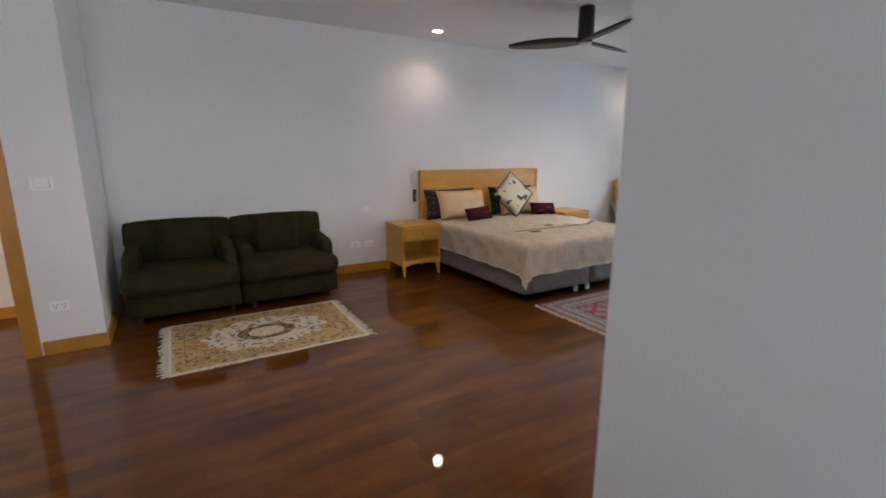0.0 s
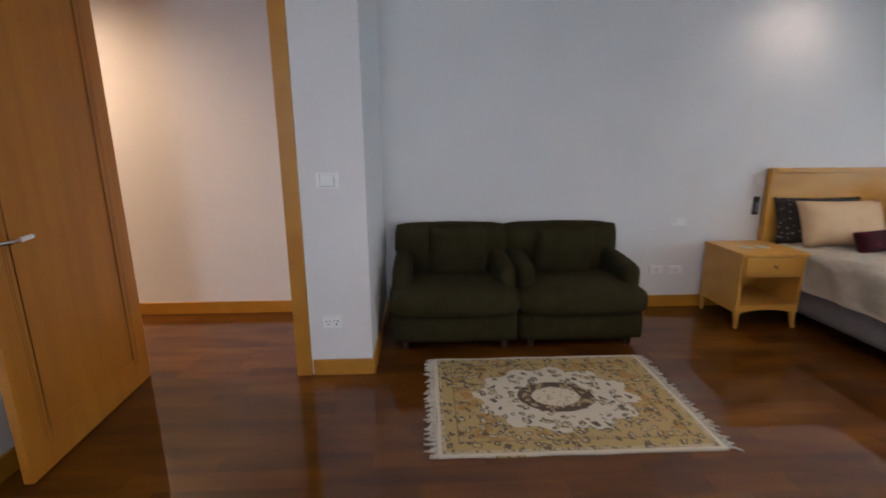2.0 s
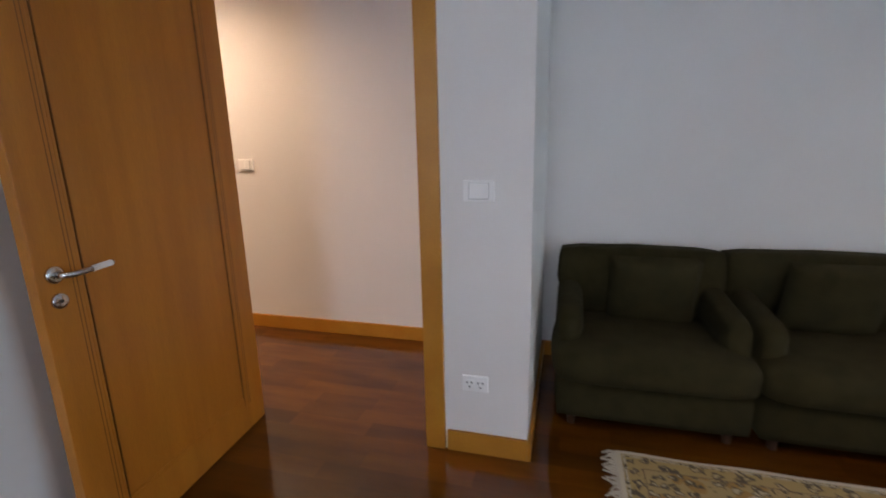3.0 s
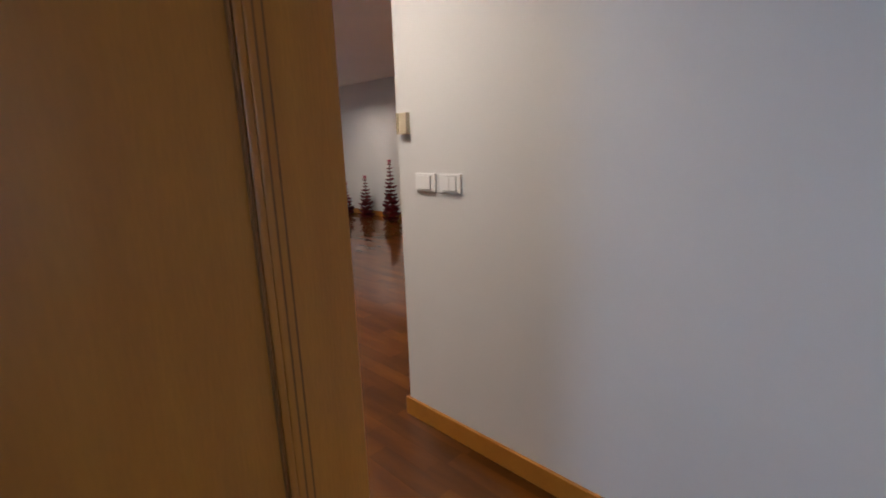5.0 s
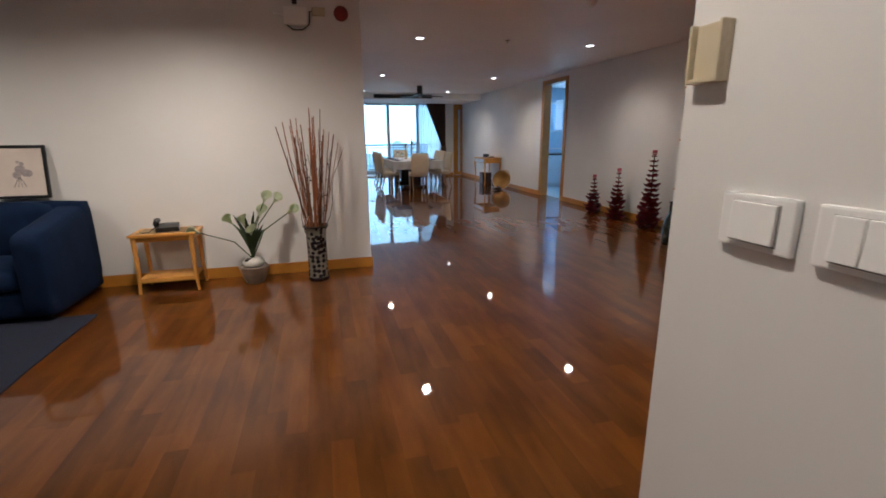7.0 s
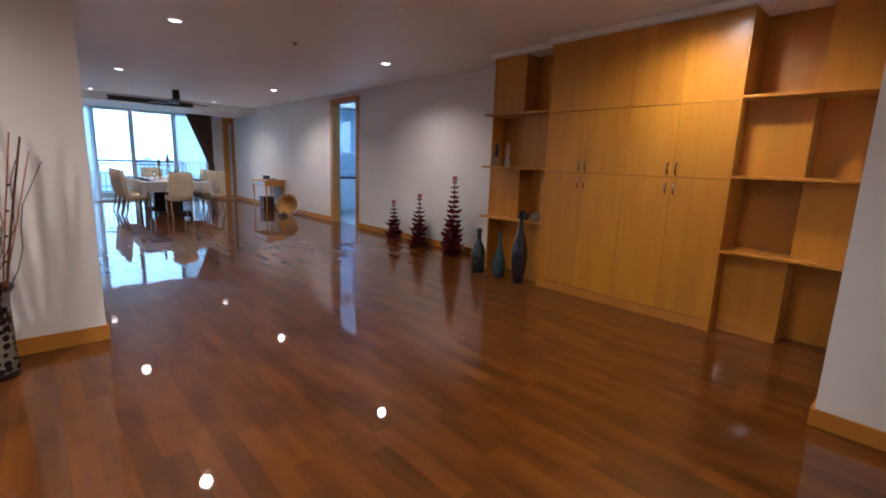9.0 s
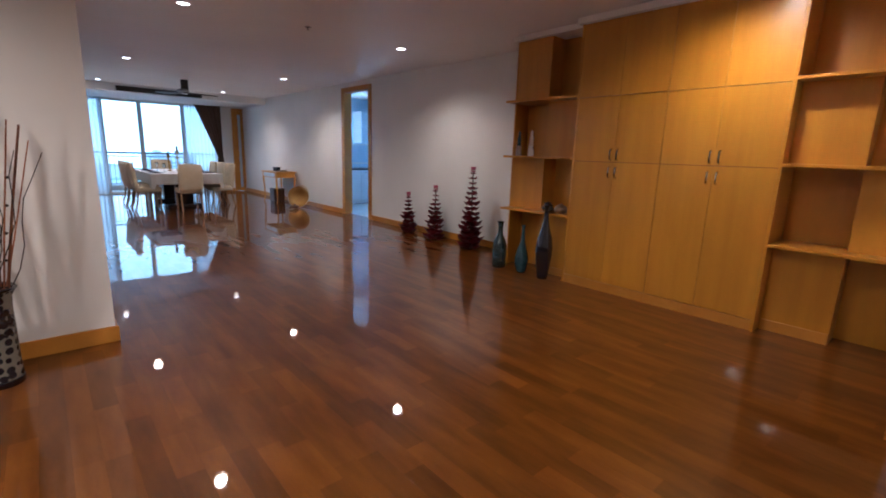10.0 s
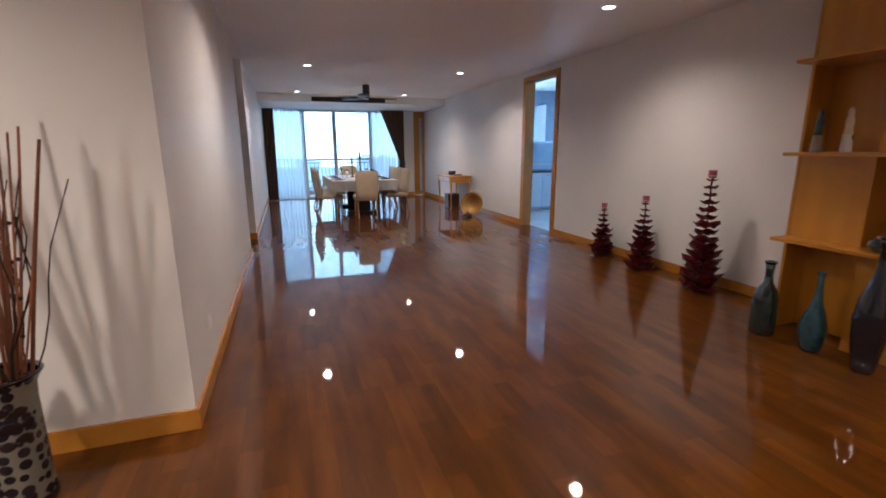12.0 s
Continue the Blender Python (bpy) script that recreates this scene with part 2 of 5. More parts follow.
def rug_base(name):
    m = mat(name, (0.4, 0.4, 0.4), rough=0.95, bump=0.4, bscale=350)
    nt = m.node_tree
    tc = nt.nodes.new("ShaderNodeTexCoord")
    xyz = nt.nodes.new("ShaderNodeSeparateXYZ")
    nt.links.new(tc.outputs["Object"], xyz.inputs[0])
    return m, nt, tc, xyz.outputs[0], xyz.outputs[1]


def motif(nt, tc, scale, size, scatter=1.0, warp=0.0):
    v = nt.nodes.new("ShaderNodeTexVoronoi")
    v.inputs["Scale"].default_value, v.inputs["Randomness"].default_value = scale, scatter
    if warp:
        n = nt.nodes.new("ShaderNodeTexNoise")
        n.inputs["Scale"].default_value, n.inputs["Detail"].default_value = scale * 1.7, 1.0
        nt.links.new(tc.outputs["Object"], n.inputs["Vector"])
        mix = nt.nodes.new("ShaderNodeVectorMath")
        mix.operation = "MULTIPLY_ADD"
        mix.inputs[1].default_value = (warp, warp, 0)
        nt.links.new(n.outputs["Color"], mix.inputs[0])
        nt.links.new(tc.outputs["Object"], mix.inputs[2])
        nt.links.new(mix.outputs[0], v.inputs["Vector"])
    else:
        nt.links.new(tc.outputs["Object"], v.inputs["Vector"])
    return math_node(nt, "LESS_THAN", v.outputs["Distance"], size)


def gold_rug(hx, hy):
    """Gold field, scalloped ivory medallion with a dark ring, small dark blossoms, banded border."""
    m, nt, tc, x, y = rug_base("gold_medallion_rug")
    ax, ay = math_node(nt, "ABSOLUTE", x), math_node(nt, "ABSOLUTE", y)
    r = math_node(nt, "SQRT", math_node(nt, "ADD", math_node(nt, "POWER", math_node(nt, "DIVIDE", ax, hx), 2.0), math_node(nt, "POWER", math_node(nt, "DIVIDE", ay, hy), 2.0)))
    ang = math_node(nt, "ARCTAN2", math_node(nt, "DIVIDE", y, hy), math_node(nt, "DIVIDE", x, hx))
    wave = math_node(nt, "MULTIPLY", math_node(nt, "SINE", math_node(nt, "MULTIPLY", ang, 12.0)), 0.045)
    rr = math_node(nt, "ADD", r, wave)
    ringed = lambda ground, line, core, scale, big, small: pick(nt, motif(nt, tc, scale, small, 1.0, 0.05), pick(nt, motif(nt, tc, scale, big, 1.0, 0.05), ground, line), core)
    blotch = pick(nt, motif(nt, tc, 11, 0.42, 1.0, 0.08), (0.45, 0.33, 0.15), (0.40, 0.24, 0.075))
    col = ringed(blotch, (0.13, 0.10, 0.06), (0.52, 0.44, 0.28), 24, 0.43, 0.26)
    flower = ringed((0.60, 0.56, 0.46), (0.10, 0.085, 0.065), (0.55, 0.46, 0.30), 22, 0.40, 0.25)
    col = pick(nt, math_node(nt, "LESS_THAN", rr, 0.66), col, flower)
    near_ring = math_node(nt, "LESS_THAN", math_node(nt, "ABSOLUTE", math_node(nt, "SUBTRACT", r, 0.26)), 0.06)
    col = pick(nt, near_ring, col, ringed((0.09, 0.065, 0.045), (0.42, 0.33, 0.19), (0.16, 0.10, 0.06), 30, 0.40, 0.18))
    col = pick(nt, math_node(nt, "LESS_THAN", r, 0.20), col, ringed((0.60, 0.55, 0.43), (0.20, 0.16, 0.11), (0.50, 0.38, 0.20), 32, 0.28, 0.16))
    edge = math_node(nt, "MINIMUM", math_node(nt, "SUBTRACT", hx, ax), math_node(nt, "SUBTRACT", hy, ay))
    border = ringed((0.45, 0.33, 0.14), (0.13, 0.10, 0.065), (0.50, 0.40, 0.22), 20, 0.40, 0.22)
    col = pick(nt, math_node(nt, "LESS_THAN", edge, 0.10), col, border)
    for at, wide, c in ((0.10, 0.003, (0.24, 0.17, 0.09)), (0.030, 0.006, pick(nt, motif(nt, tc, 60, 0.40), (0.52, 0.45, 0.32), (0.09, 0.07, 0.05))), (0.008, 0.011, (0.62, 0.57, 0.46))):
        col = pick(nt, math_node(nt, "LESS_THAN", math_node(nt, "ABSOLUTE", math_node(nt, "SUBTRACT", edge, at)), wide), col, c)
    nt.links.new(col, nt.nodes["Principled BSDF"].inputs["Base Color"])
    return m


def red_rug(hx, hy):
    """Grey patterned border bands round a grey field crossed by a red lattice."""
    m, nt, tc, x, y = rug_base("red_lattice_rug")
    ax, ay = math_node(nt, "ABSOLUTE", x), math_node(nt, "ABSOLUTE", y)
    edge = math_node(nt, "MINIMUM", math_node(nt, "SUBTRACT", hx, ax), math_node(nt, "SUBTRACT", hy, ay))
    u = math_node(nt, "ADD", math_node(nt, "MULTIPLY", x, 6.2), math_node(nt, "MULTIPLY", y, 4.4))
    v = math_node(nt, "SUBTRACT", math_node(nt, "MULTIPLY", x, 6.2), math_node(nt, "MULTIPLY", y, 4.4))
    near = lambda s: math_node(nt, "LESS_THAN", math_node(nt, "ABSOLUTE", math_node(nt, "SUBTRACT", math_node(nt, "FRACT", s), 0.5)), 0.13)
    field = pick(nt, motif(nt, tc, 34, 0.30), (0.24, 0.20, 0.20), (0.08, 0.055, 0.06))
    field = pick(nt, motif(nt, tc, 20, 0.14), field, (0.48, 0.43, 0.42))
    field = pick(nt, math_node(nt, "MAXIMUM", near(u), near(v)), field, (0.34, 0.016, 0.036))
    border = pick(nt, motif(nt, tc, 46, 0.38), (0.23, 0.22, 0.215), (0.075, 0.068, 0.07))
    col = pick(nt, math_node(nt, "LESS_THAN", edge, 0.25), field, border)
    for at, wide, c in ((0.25, 0.007, (0.12, 0.05, 0.055)), (0.165, 0.010, (0.30, 0.285, 0.27)), (0.12, 0.006, (0.10, 0.085, 0.085)), (0.075, 0.009, (0.30, 0.285, 0.27)), (0.012, 0.014, (0.24, 0.02, 0.03))):
        col = pick(nt, math_node(nt, "LESS_THAN", math_node(nt, "ABSOLUTE", math_node(nt, "SUBTRACT", edge, at)), wide), col, c)
    nt.links.new(col, nt.nodes["Principled BSDF"].inputs["Base Color"])
    return m


def dotted(name, ground, dots, scale, size, scatter=1.0, warp=0.0):
    m, nt, tc, x, y = rug_base(name)
    col = pick(nt, motif(nt, tc, scale, size, scatter, warp), ground, dots)
    nt.links.new(col, nt.nodes["Principled BSDF"].inputs["Base Color"])
    nt.nodes["Principled BSDF"].inputs["Roughness"].default_value = 0.25
    return m


VASE = dotted("grey_vase_dark_spots", (0.19, 0.18, 0.14), (0.012, 0.010, 0.018), 21, 0.43, 0.45)
SPOTNECK = dotted("white_neck_black_spots", (0.62, 0.60, 0.55), (0.02, 0.02, 0.02), 11, 0.35)
PALMCLOTH = dotted("cream_palm_print", (0.66, 0.60, 0.47), (0.055, 0.045, 0.03), 8, 0.36, 1.0, 0.16)
DARKPRINT = dotted("black_and_cream_print", (0.025, 0.02, 0.018), (0.45, 0.40, 0.33), 28, 0.20)
MAROON = dotted("maroon_swirl_print", (0.045, 0.003, 0.009), (0.22, 0.014, 0.045), 14, 0.26, 1.0, 0.12)
for soft in (PALMCLOTH, DARKPRINT, MAROON):
    soft.node_tree.nodes["Principled BSDF"].inputs["Roughness"].default_value = 0.8
MAROON.node_tree.nodes["Principled BSDF"].inputs["Specular IOR Level"].default_value = 0.2
NAVYRUG = mat("navy_pile_rug", (0.010, 0.014, 0.035), (0.007, 0.010, 0.025), 1.0, scale=30, bump=0.6, bscale=260)


# ---------- builders ----------
def mesh_from(name, bm, material, smooth=False):
    me = bpy.data.meshes.new(name)
    bmesh.ops.recalc_face_normals(bm, faces=bm.faces)
    bm.to_mesh(me)
    bm.free()
    me.materials.append(material)
    if smooth:
        for p in me.polygons:
            p.use_smooth = True
    return me


def part(name, bm, material, parent=None, label="", smooth=False):
    """One bmesh as one mesh object under a thing or a part."""
    ob = new(name, mesh_from(name, bm, material, smooth))
    ob.parent = parent
    return tagged(ob, label)


def thing(name, label, category, group="", at=(0, 0, 0), turn=0.0):
    ob = new(name)
    ob.empty_display_size = 0.1
    ob.matrix_world = pose(*at, 0, 0, turn)
    return tagged(ob, label, category, group)


def structure(name, bm, material, label, category, smooth=False):
    return tagged(part(name, bm, material, None, label, smooth), label, category, "", "structure")


def add_box(bm, x0, y0, z0, x1, y1, z1, bevel=0.0, segments=2):
    made = bmesh.ops.create_cube(bm, size=1)["verts"]
    for v in made:
        v.co = Vector(((x0 + x1) / 2 + v.co.x * (x1 - x0), (y0 + y1) / 2 + v.co.y * (y1 - y0), (z0 + z1) / 2 + v.co.z * (z1 - z0)))
    if bevel:
        edges = list({e for v in made for e in v.link_edges})
        bmesh.ops.bevel(bm, geom=edges, offset=bevel, segments=segments, profile=0.6, affect="EDGES")
    return bm


def box(x0, y0, z0, x1, y1, z1, bevel=0.0, segments=2):
    return add_box(bmesh.new(), x0, y0, z0, x1, y1, z1, bevel, segments)


def boxes(*rows, bevel=0.0):
    bm = bmesh.new()
    for r in rows:
        add_box(bm, *r, bevel=bevel)
    return bm


def lathe(profile, steps=28, at=(0, 0, 0), ring=False):
    """A turned shape from (radius, height) rows."""
    bm = bmesh.new()
    rings = []
    for r, z in profile:
        rings.append([bm.verts.new((at[0] + r * math.cos(2 * math.pi * k / steps), at[1] + r * math.sin(2 * math.pi * k / steps), at[2] + z)) for k in range(steps)])
    for a, b in zip(rings, rings[1:]):
        for k in range(steps):
            bm.faces.new((a[k], a[(k + 1) % steps], b[(k + 1) % steps], b[k]))
    if ring:
        for k in range(steps):
            bm.faces.new((rings[-1][k], rings[-1][(k + 1) % steps], rings[0][(k + 1) % steps], rings[0][k]))
        return bm
    for cap in (rings[0], rings[-1]):
        bm.faces.new(cap)
    return bm


def add_tube(bm, points, radii, steps=6):
    rings = []
    for i, p in enumerate(points):
        a = Vector(points[max(i - 1, 0)])
        b = Vector(points[min(i + 1, len(points) - 1)])
        way = (b - a).normalized()
        side = way.orthogonal().normalized() if i == 0 else (side - way * side.dot(way)).normalized()
        up = way.cross(side)
        r = radii[i] if isinstance(radii, (list, tuple)) else radii
        rings.append([bm.verts.new(Vector(p) + r * (side * math.cos(2 * math.pi * k / steps) + up * math.sin(2 * math.pi * k / steps))) for k in range(steps)])
    for a, b in zip(rings, rings[1:]):
        for k in range(steps):
            bm.faces.new((a[k], a[(k + 1) % steps], b[(k + 1) % steps], b[k]))
    bm.faces.new(rings[0])
    bm.faces.new(rings[-1])
    return bm


def tube(points, radii, steps=6):
    return add_tube(bmesh.new(), points, radii, steps)


def cushion(w, h, d, n=14, pinch=0.35, seed=0):
    """A stuffed pillow, w by h, d thick in the middle, standing in the xz plane on z = 0."""
    bm = bmesh.new()
    grids = []
    for s in (-1, 1):
        grid = []
        for i in range(n + 1):
            row = []
            for j in range(n + 1):
                u, v = 2 * i / n - 1, 2 * j / n - 1
                t = max(0.0, (1 - u ** 4) * (1 - v ** 4)) ** 0.5
                t *= 1 + 0.10 * noise.noise((u * 2 + seed, v * 2, s * 3.0))
                px = u * w / 2 * (1 - pinch * 0.16 * (1 - v * v))
                pz = v * h / 2 * (1 - pinch * 0.16 * (1 - u * u))
                row.append(bm.verts.new((px, s * d / 2 * t, pz + h / 2)))
            grid.append(row)
        grids.append(grid)
    for g in grids:
        for i in range(n):
            for j in range(n):
                bm.faces.new((g[i][j], g[i + 1][j], g[i + 1][j + 1], g[i][j + 1]))
    bmesh.ops.remove_doubles(bm, verts=bm.verts, dist=0.0005)
    return bm


def moved(bm, m):
    bmesh.ops.transform(bm, matrix=m, verts=bm.verts)
    return bm


def puffy(x0, y0, z0, x1, y1, z1, round_=0.05, swell=0.02, cuts=5, seed=0):
    """An upholstered block: rounded edges and slightly swollen faces."""
    bm = box(x0, y0, z0, x1, y1, z1)
    bmesh.ops.subdivide_edges(bm, edges=bm.edges, cuts=cuts, use_grid_fill=True)
    c = Vector(((x0 + x1) / 2, (y0 + y1) / 2, (z0 + z1) / 2))
    half = Vector(((x1 - x0) / 2, (y1 - y0) / 2, (z1 - z0) / 2))
    for v in bm.verts:
        d = v.co - c
        inner = Vector([max(-(h - round_), min(h - round_, q)) for q, h in zip(d, half)])
        off = d - inner
        if off.length > 1e-6:
            d = inner + off.normalized() * round_
        u = Vector([q / h for q, h in zip(d, half)])
        for k in range(3):
            a, b = (k + 1) % 3, (k + 2) % 3
            if abs(u[k]) > 0.9:
                d[k] += math.copysign(swell * (1 - u[a] ** 2) * (1 - u[b] ** 2) * (1 + 0.4 * noise.noise(d * 6 + Vector((seed, 0, 0)))), u[k])
        v.co = c + d
    return bm


# ---------- setting: floor, ceilings, walls ----------
def wall(name, *rows, label="white painted plaster wall with a smooth finish", material=PAINT):
    return structure(name, boxes(*rows), material, label, "wall")


FX0, FX1, FY0, FY1 = -1.6, 9.6, -7.3, 18.6
structure("floor_slab", box(FX0, FY0, -0.25, 12.2, FY1, -0.03), DARK, "dark bed under the wooden floor", "floor")
structure("ceiling", boxes((FX0, FY0, CEIL, 12.2, FY1 + 0.1, CEIL + 0.2)), CEILING, "flat white painted ceiling with recessed lamps", "ceiling")
wall("wall_headboard", (5.05, -7.2, 0, 5.25, 0.55, CEIL))
wall("wall_hall", (5.08, 0.55, 0, 5.25, 3.0, CEIL))
wall("wall_pillar", (3.975, 0.51, 0, 5.05, 0.93, CEIL), label="white painted pier beside the bedroom doorway")
wall("wall_door_head", (3.975, 0.93, 2.63, 4.045, 2.02, CEIL))
wall("wall_bedroom_north", (FX0, 1.99, 0, 3.975, 2.10, CEIL), (3.975, 2.02, 0, 4.045, 2.10, CEIL))
wall("wall_closet", (FX0, -0.93, 0, 0.65, -0.78, CEIL), (0.50, FY0, 0, 0.65, -0.93, CEIL))
wall("wall_west", (FX0 - 0.15, -0.93, 0, FX0, 0.08, CEIL), (FX0 - 0.15, 1.42, 0, FX0, 2.16, CEIL), (FX0 - 0.15, 0.08, 0, FX0, 1.42, 0.98), (FX0 - 0.15, 0.08, 2.22, FX0, 1.42, CEIL), (FX0 - 0.15, 2.16, 0, FX0, 7.1, CEIL))
wall("wall_lounge", (FX0 - 0.15, 7.14, 0, 4.90, 7.25, CEIL), (4.75, 7.25, 0, 4.90, 11.25, CEIL))
wall("wall_dining_west", (4.72, 12.45, 0, 4.90, FY1, CEIL), (3.2, 11.0, 0, 3.35, 12.7, CEIL), (3.35, 11.1, 0, 4.75, 11.25, CEIL), (3.35, 12.45, 0, 4.72, 12.6, CEIL))
KY0, KY1, KTOP, WX = 11.228, 12.199, 2.505, 9.50
wall("wall_east", (WX, 3.3, 0, WX + 0.15, KY0, CEIL), (WX, KY0, KTOP, WX + 0.15, KY1, CEIL), (WX, KY1, 0, WX + 0.15, FY1, CEIL))
wall("wall_foyer", (5.25, 1.6, 0, 7.67, 1.75, CEIL), (7.67, 1.6, 0, 7.84, 3.50, CEIL), (7.84, 3.35, 0, WX, 3.50, CEIL))
BW = -7.15
wall("wall_window_bedroom", (0.65, BW - 0.2, 2.42, 5.05, BW, CEIL), (4.55, BW - 0.2, 0, 5.05, BW, 2.42), (0.65, BW - 0.2, 0, 0.95, BW, 2.42))
structure("curtain_box_bedroom", box(0.65, -6.84, 2.39, 5.05, -6.78, CEIL), CEILING, "white boxed curtain pelmet below the ceiling", "pelmet")
FW = 18.5
wall("wall_window_dining", (4.90, FW, 2.46, WX, FW + 0.2, CEIL), (4.90, FW, 0, 5.05, FW + 0.2, 2.46), (8.72, FW, 0, 9.18, FW + 0.2, 2.46))
structure("soffit_dining", box(4.90, 16.55, 2.505, WX, FW, CEIL), CEILING, "lowered white ceiling bulkhead before the windows", "ceiling")
wall("wall_behind_far_door", (9.10, 19.6, 0, 10.2, 19.75, CEIL))

BASE = 0.10
base_rows = {
    "baseboard": [(5.035, -7.1, 0.0, 5.05, 0.51, BASE), (3.96, 0.495, 0, 5.035, 0.51, BASE), (3.96, 0.51, 0, 3.975, 0.87, BASE), (5.062, 0.93, 0, 5.08, 3.018, BASE),
                  (5.08, 3.0, 0, 5.25, 3.018, BASE), (FX0, 1.972, 0, 3.90, 1.99, BASE), (FX0, -0.78, 0, 0.668, -0.762, BASE)],
    "baseboard_living": [(FX0, 7.122, 0, 4.918, 7.14, BASE + 0.01), (4.90, 7.14, 0, 4.918, 11.25, BASE), (4.72, 12.432, 0, 4.918, 12.45, BASE), (4.90, 12.45, 0, 4.918, 18.5, BASE),
                         (WX - 0.018, 7.28, 0, WX, KY0 - 0.10, BASE), (WX - 0.018, KY1 + 0.10, 0, WX, FW, BASE), (8.72, FW - 0.018, 0, 9.16, FW, BASE), (7.652, 1.75, 0, 7.67, 3.518, BASE), (7.67, 3.50, 0, 8.9, 3.518, BASE)],
}
for key, rows in base_rows.items():
    structure(key, boxes(*rows, bevel=0.004), TRIMWOOD, "honey-coloured maple baseboard along the wall foot", "baseboard")
structure("trim_cornice", boxes((8.775, 4.35, 2.622, 9.49, 6.255, 2.68), (8.92, 6.255, 2.622, 9.49, 7.19, 2.68), (8.86, 3.5, 2.622, 9.49, 4.35, 2.68), bevel=0.006), PLASTIC, "white cornice strip above the wall cabinets", "trim")


def casing(name, x0, x1, y0, y1, top, wide, label):
    """A door frame in a wall between x0 and x1: two jambs and a head, proud of the wall."""
    frame_thing = tagged(thing(name, label, "door frame"), kind="structure")
    p = 0.016
    for a, b in ((y0 - wide, y0 + 0.02), (y1 - 0.02, y1 + wide)):
        part("jamb", box(x0 - p, a, 0, x1 + p, b, top + wide, 0.004), TRIMWOOD, frame_thing)
    part("head", box(x0 - p, y0 + 0.02, top, x1 + p, y1 - 0.02, top + wide, 0.004), TRIMWOOD, frame_thing)
    return frame_thing


frame_1 = casing("door_frame_1", 3.975, 4.045, 0.95, 2.02, 2.59, 0.07, "honey maple frame round the bedroom doorway")
part("strike_plate", box(4.02, 0.968, 0.96, 4.045, 0.9725, 1.12), CHROME, frame_1, "small steel strike plate")
part("door_stop", box(4.02, 0.968, 0, 4.05, 0.98, 2.59), TRIMWOOD, frame_1)
part("rebate", boxes((3.985, 1.945, 0, 4.028, 2.002, 2.59), (3.99, 1.918, 0, 4.012, 1.945, 2.59), bevel=0.003), TRIMWOOD, frame_1)
casing("door_frame_2", WX, WX + 0.15, KY0, KY1, KTOP, 0.085, "honey maple frame round the kitchen doorway")


# ---------- doors ----------
def door_leaf(name, w, h, label):
    """A flush door with a sunken centre panel, hinged at x = 0, reaching towards -x, its face towards -y."""
    d = tagged(thing(name, label, "door"), kind="structure")
    part("stile", boxes((-w, -0.04, 0.008, -w + 0.125, 0, h), (-0.125, -0.04, 0.008, 0, 0, h), bevel=0.003), DOORWOOD, d)
    part("rail", boxes((-w + 0.125, -0.04, 0.008, -0.125, 0, 0.17), (-w + 0.125, -0.04, h - 0.15, -0.125, 0, h), bevel=0.003), DOORWOOD, d)
    part("panel", box(-w + 0.125, -0.033, 0.17, -0.125, -0.006, h - 0.15), DOORWOOD, d)
    part("moulding", boxes((-w + 0.125, -0.039, 0.17, -w + 0.137, -0.031, h - 0.15), (-0.137, -0.039, 0.17, -0.125, -0.031, h - 0.15), (-w + 0.137, -0.039, 0.17, -0.137, -0.031, 0.182), bevel=0.003), DOORWOOD, d)
    # Thin dark strips on the face: painted shade in place of cut grooves.
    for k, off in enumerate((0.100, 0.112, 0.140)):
        part("groove_shade", boxes((-w + off, -0.0404, 0.14, -w + off + 0.003, -0.030, h - 0.1), (-off - 0.003, -0.0404, 0.14, -off, -0.030, h - 0.1)), GROOVE_SHADE, d)
    hx = -w + 0.05
    part("rose", moved(lathe([(0.026, 0), (0.026, 0.008), (0.020, 0.011)], 20), pose(hx, -0.04, 1.02, 90, 0, 0)), CHROME, d, "round brushed steel rose", True)
    handle = part("handle", tube([(hx, -0.045, 1.02), (hx, -0.085, 1.02), (hx + 0.02, -0.095, 1.02), (hx + 0.07, -0.094, 1.021), (hx + 0.145, -0.092, 1.024)], [0.010, 0.0095, 0.010, 0.0095, 0.009], 10), CHROME, d, "brushed steel lever handle", True)
    part("grip_inlay", tube([(hx + 0.072, -0.094, 1.021), (hx + 0.140, -0.092, 1.0238)], 0.0098, 10), PLASTIC, handle)
    rose = part("lock_rose", moved(lathe([(0.024, 0), (0.024, 0.008), (0.019, 0.011)], 20), pose(hx, -0.04, 0.94, 90, 0, 0)), CHROME, d, "round keyhole rose", True)
    part("keyhole", moved(lathe([(0.006, 0.0), (0.006, 0.013)], 10), pose(hx, -0.04, 0.94, 90, 0, 0)), BLACK, rose)
    for z in (0.25, 1.2, 2.3):
        part("hinge", moved(lathe([(0.007, 0), (0.007, 0.10)], 10), pose(0.006, 0.004, z)), LEGWOOD, d)
    return d


door_1 = door_leaf("door_1", 0.925, 2.58, "open honey maple bedroom door with a steel lever handle")
door_1.matrix_world = pose(4.000, 1.912, 0, 0, 0, 3.4)

door_2 = tagged(thing("door_2", "narrow pale wooden door with a frosted glass strip at the dining end", "door"), kind="structure")
part("leaf", boxes((9.22, FW + 0.02, 0.01, 9.35, FW + 0.06, 2.42), (9.43, FW + 0.02, 0.01, 9.46, FW + 0.06, 2.42), (9.35, FW + 0.02, 2.32, 9.43, FW + 0.06, 2.42), (9.35, FW + 0.02, 0.01, 9.43, FW + 0.06, 0.12), bevel=0.003), TRIMWOOD, door_2)
part("pane", box(9.35, FW + 0.035, 0.12, 9.43, FW + 0.045, 2.32), KITCHENBLUE, door_2, "frosted pale glass strip")
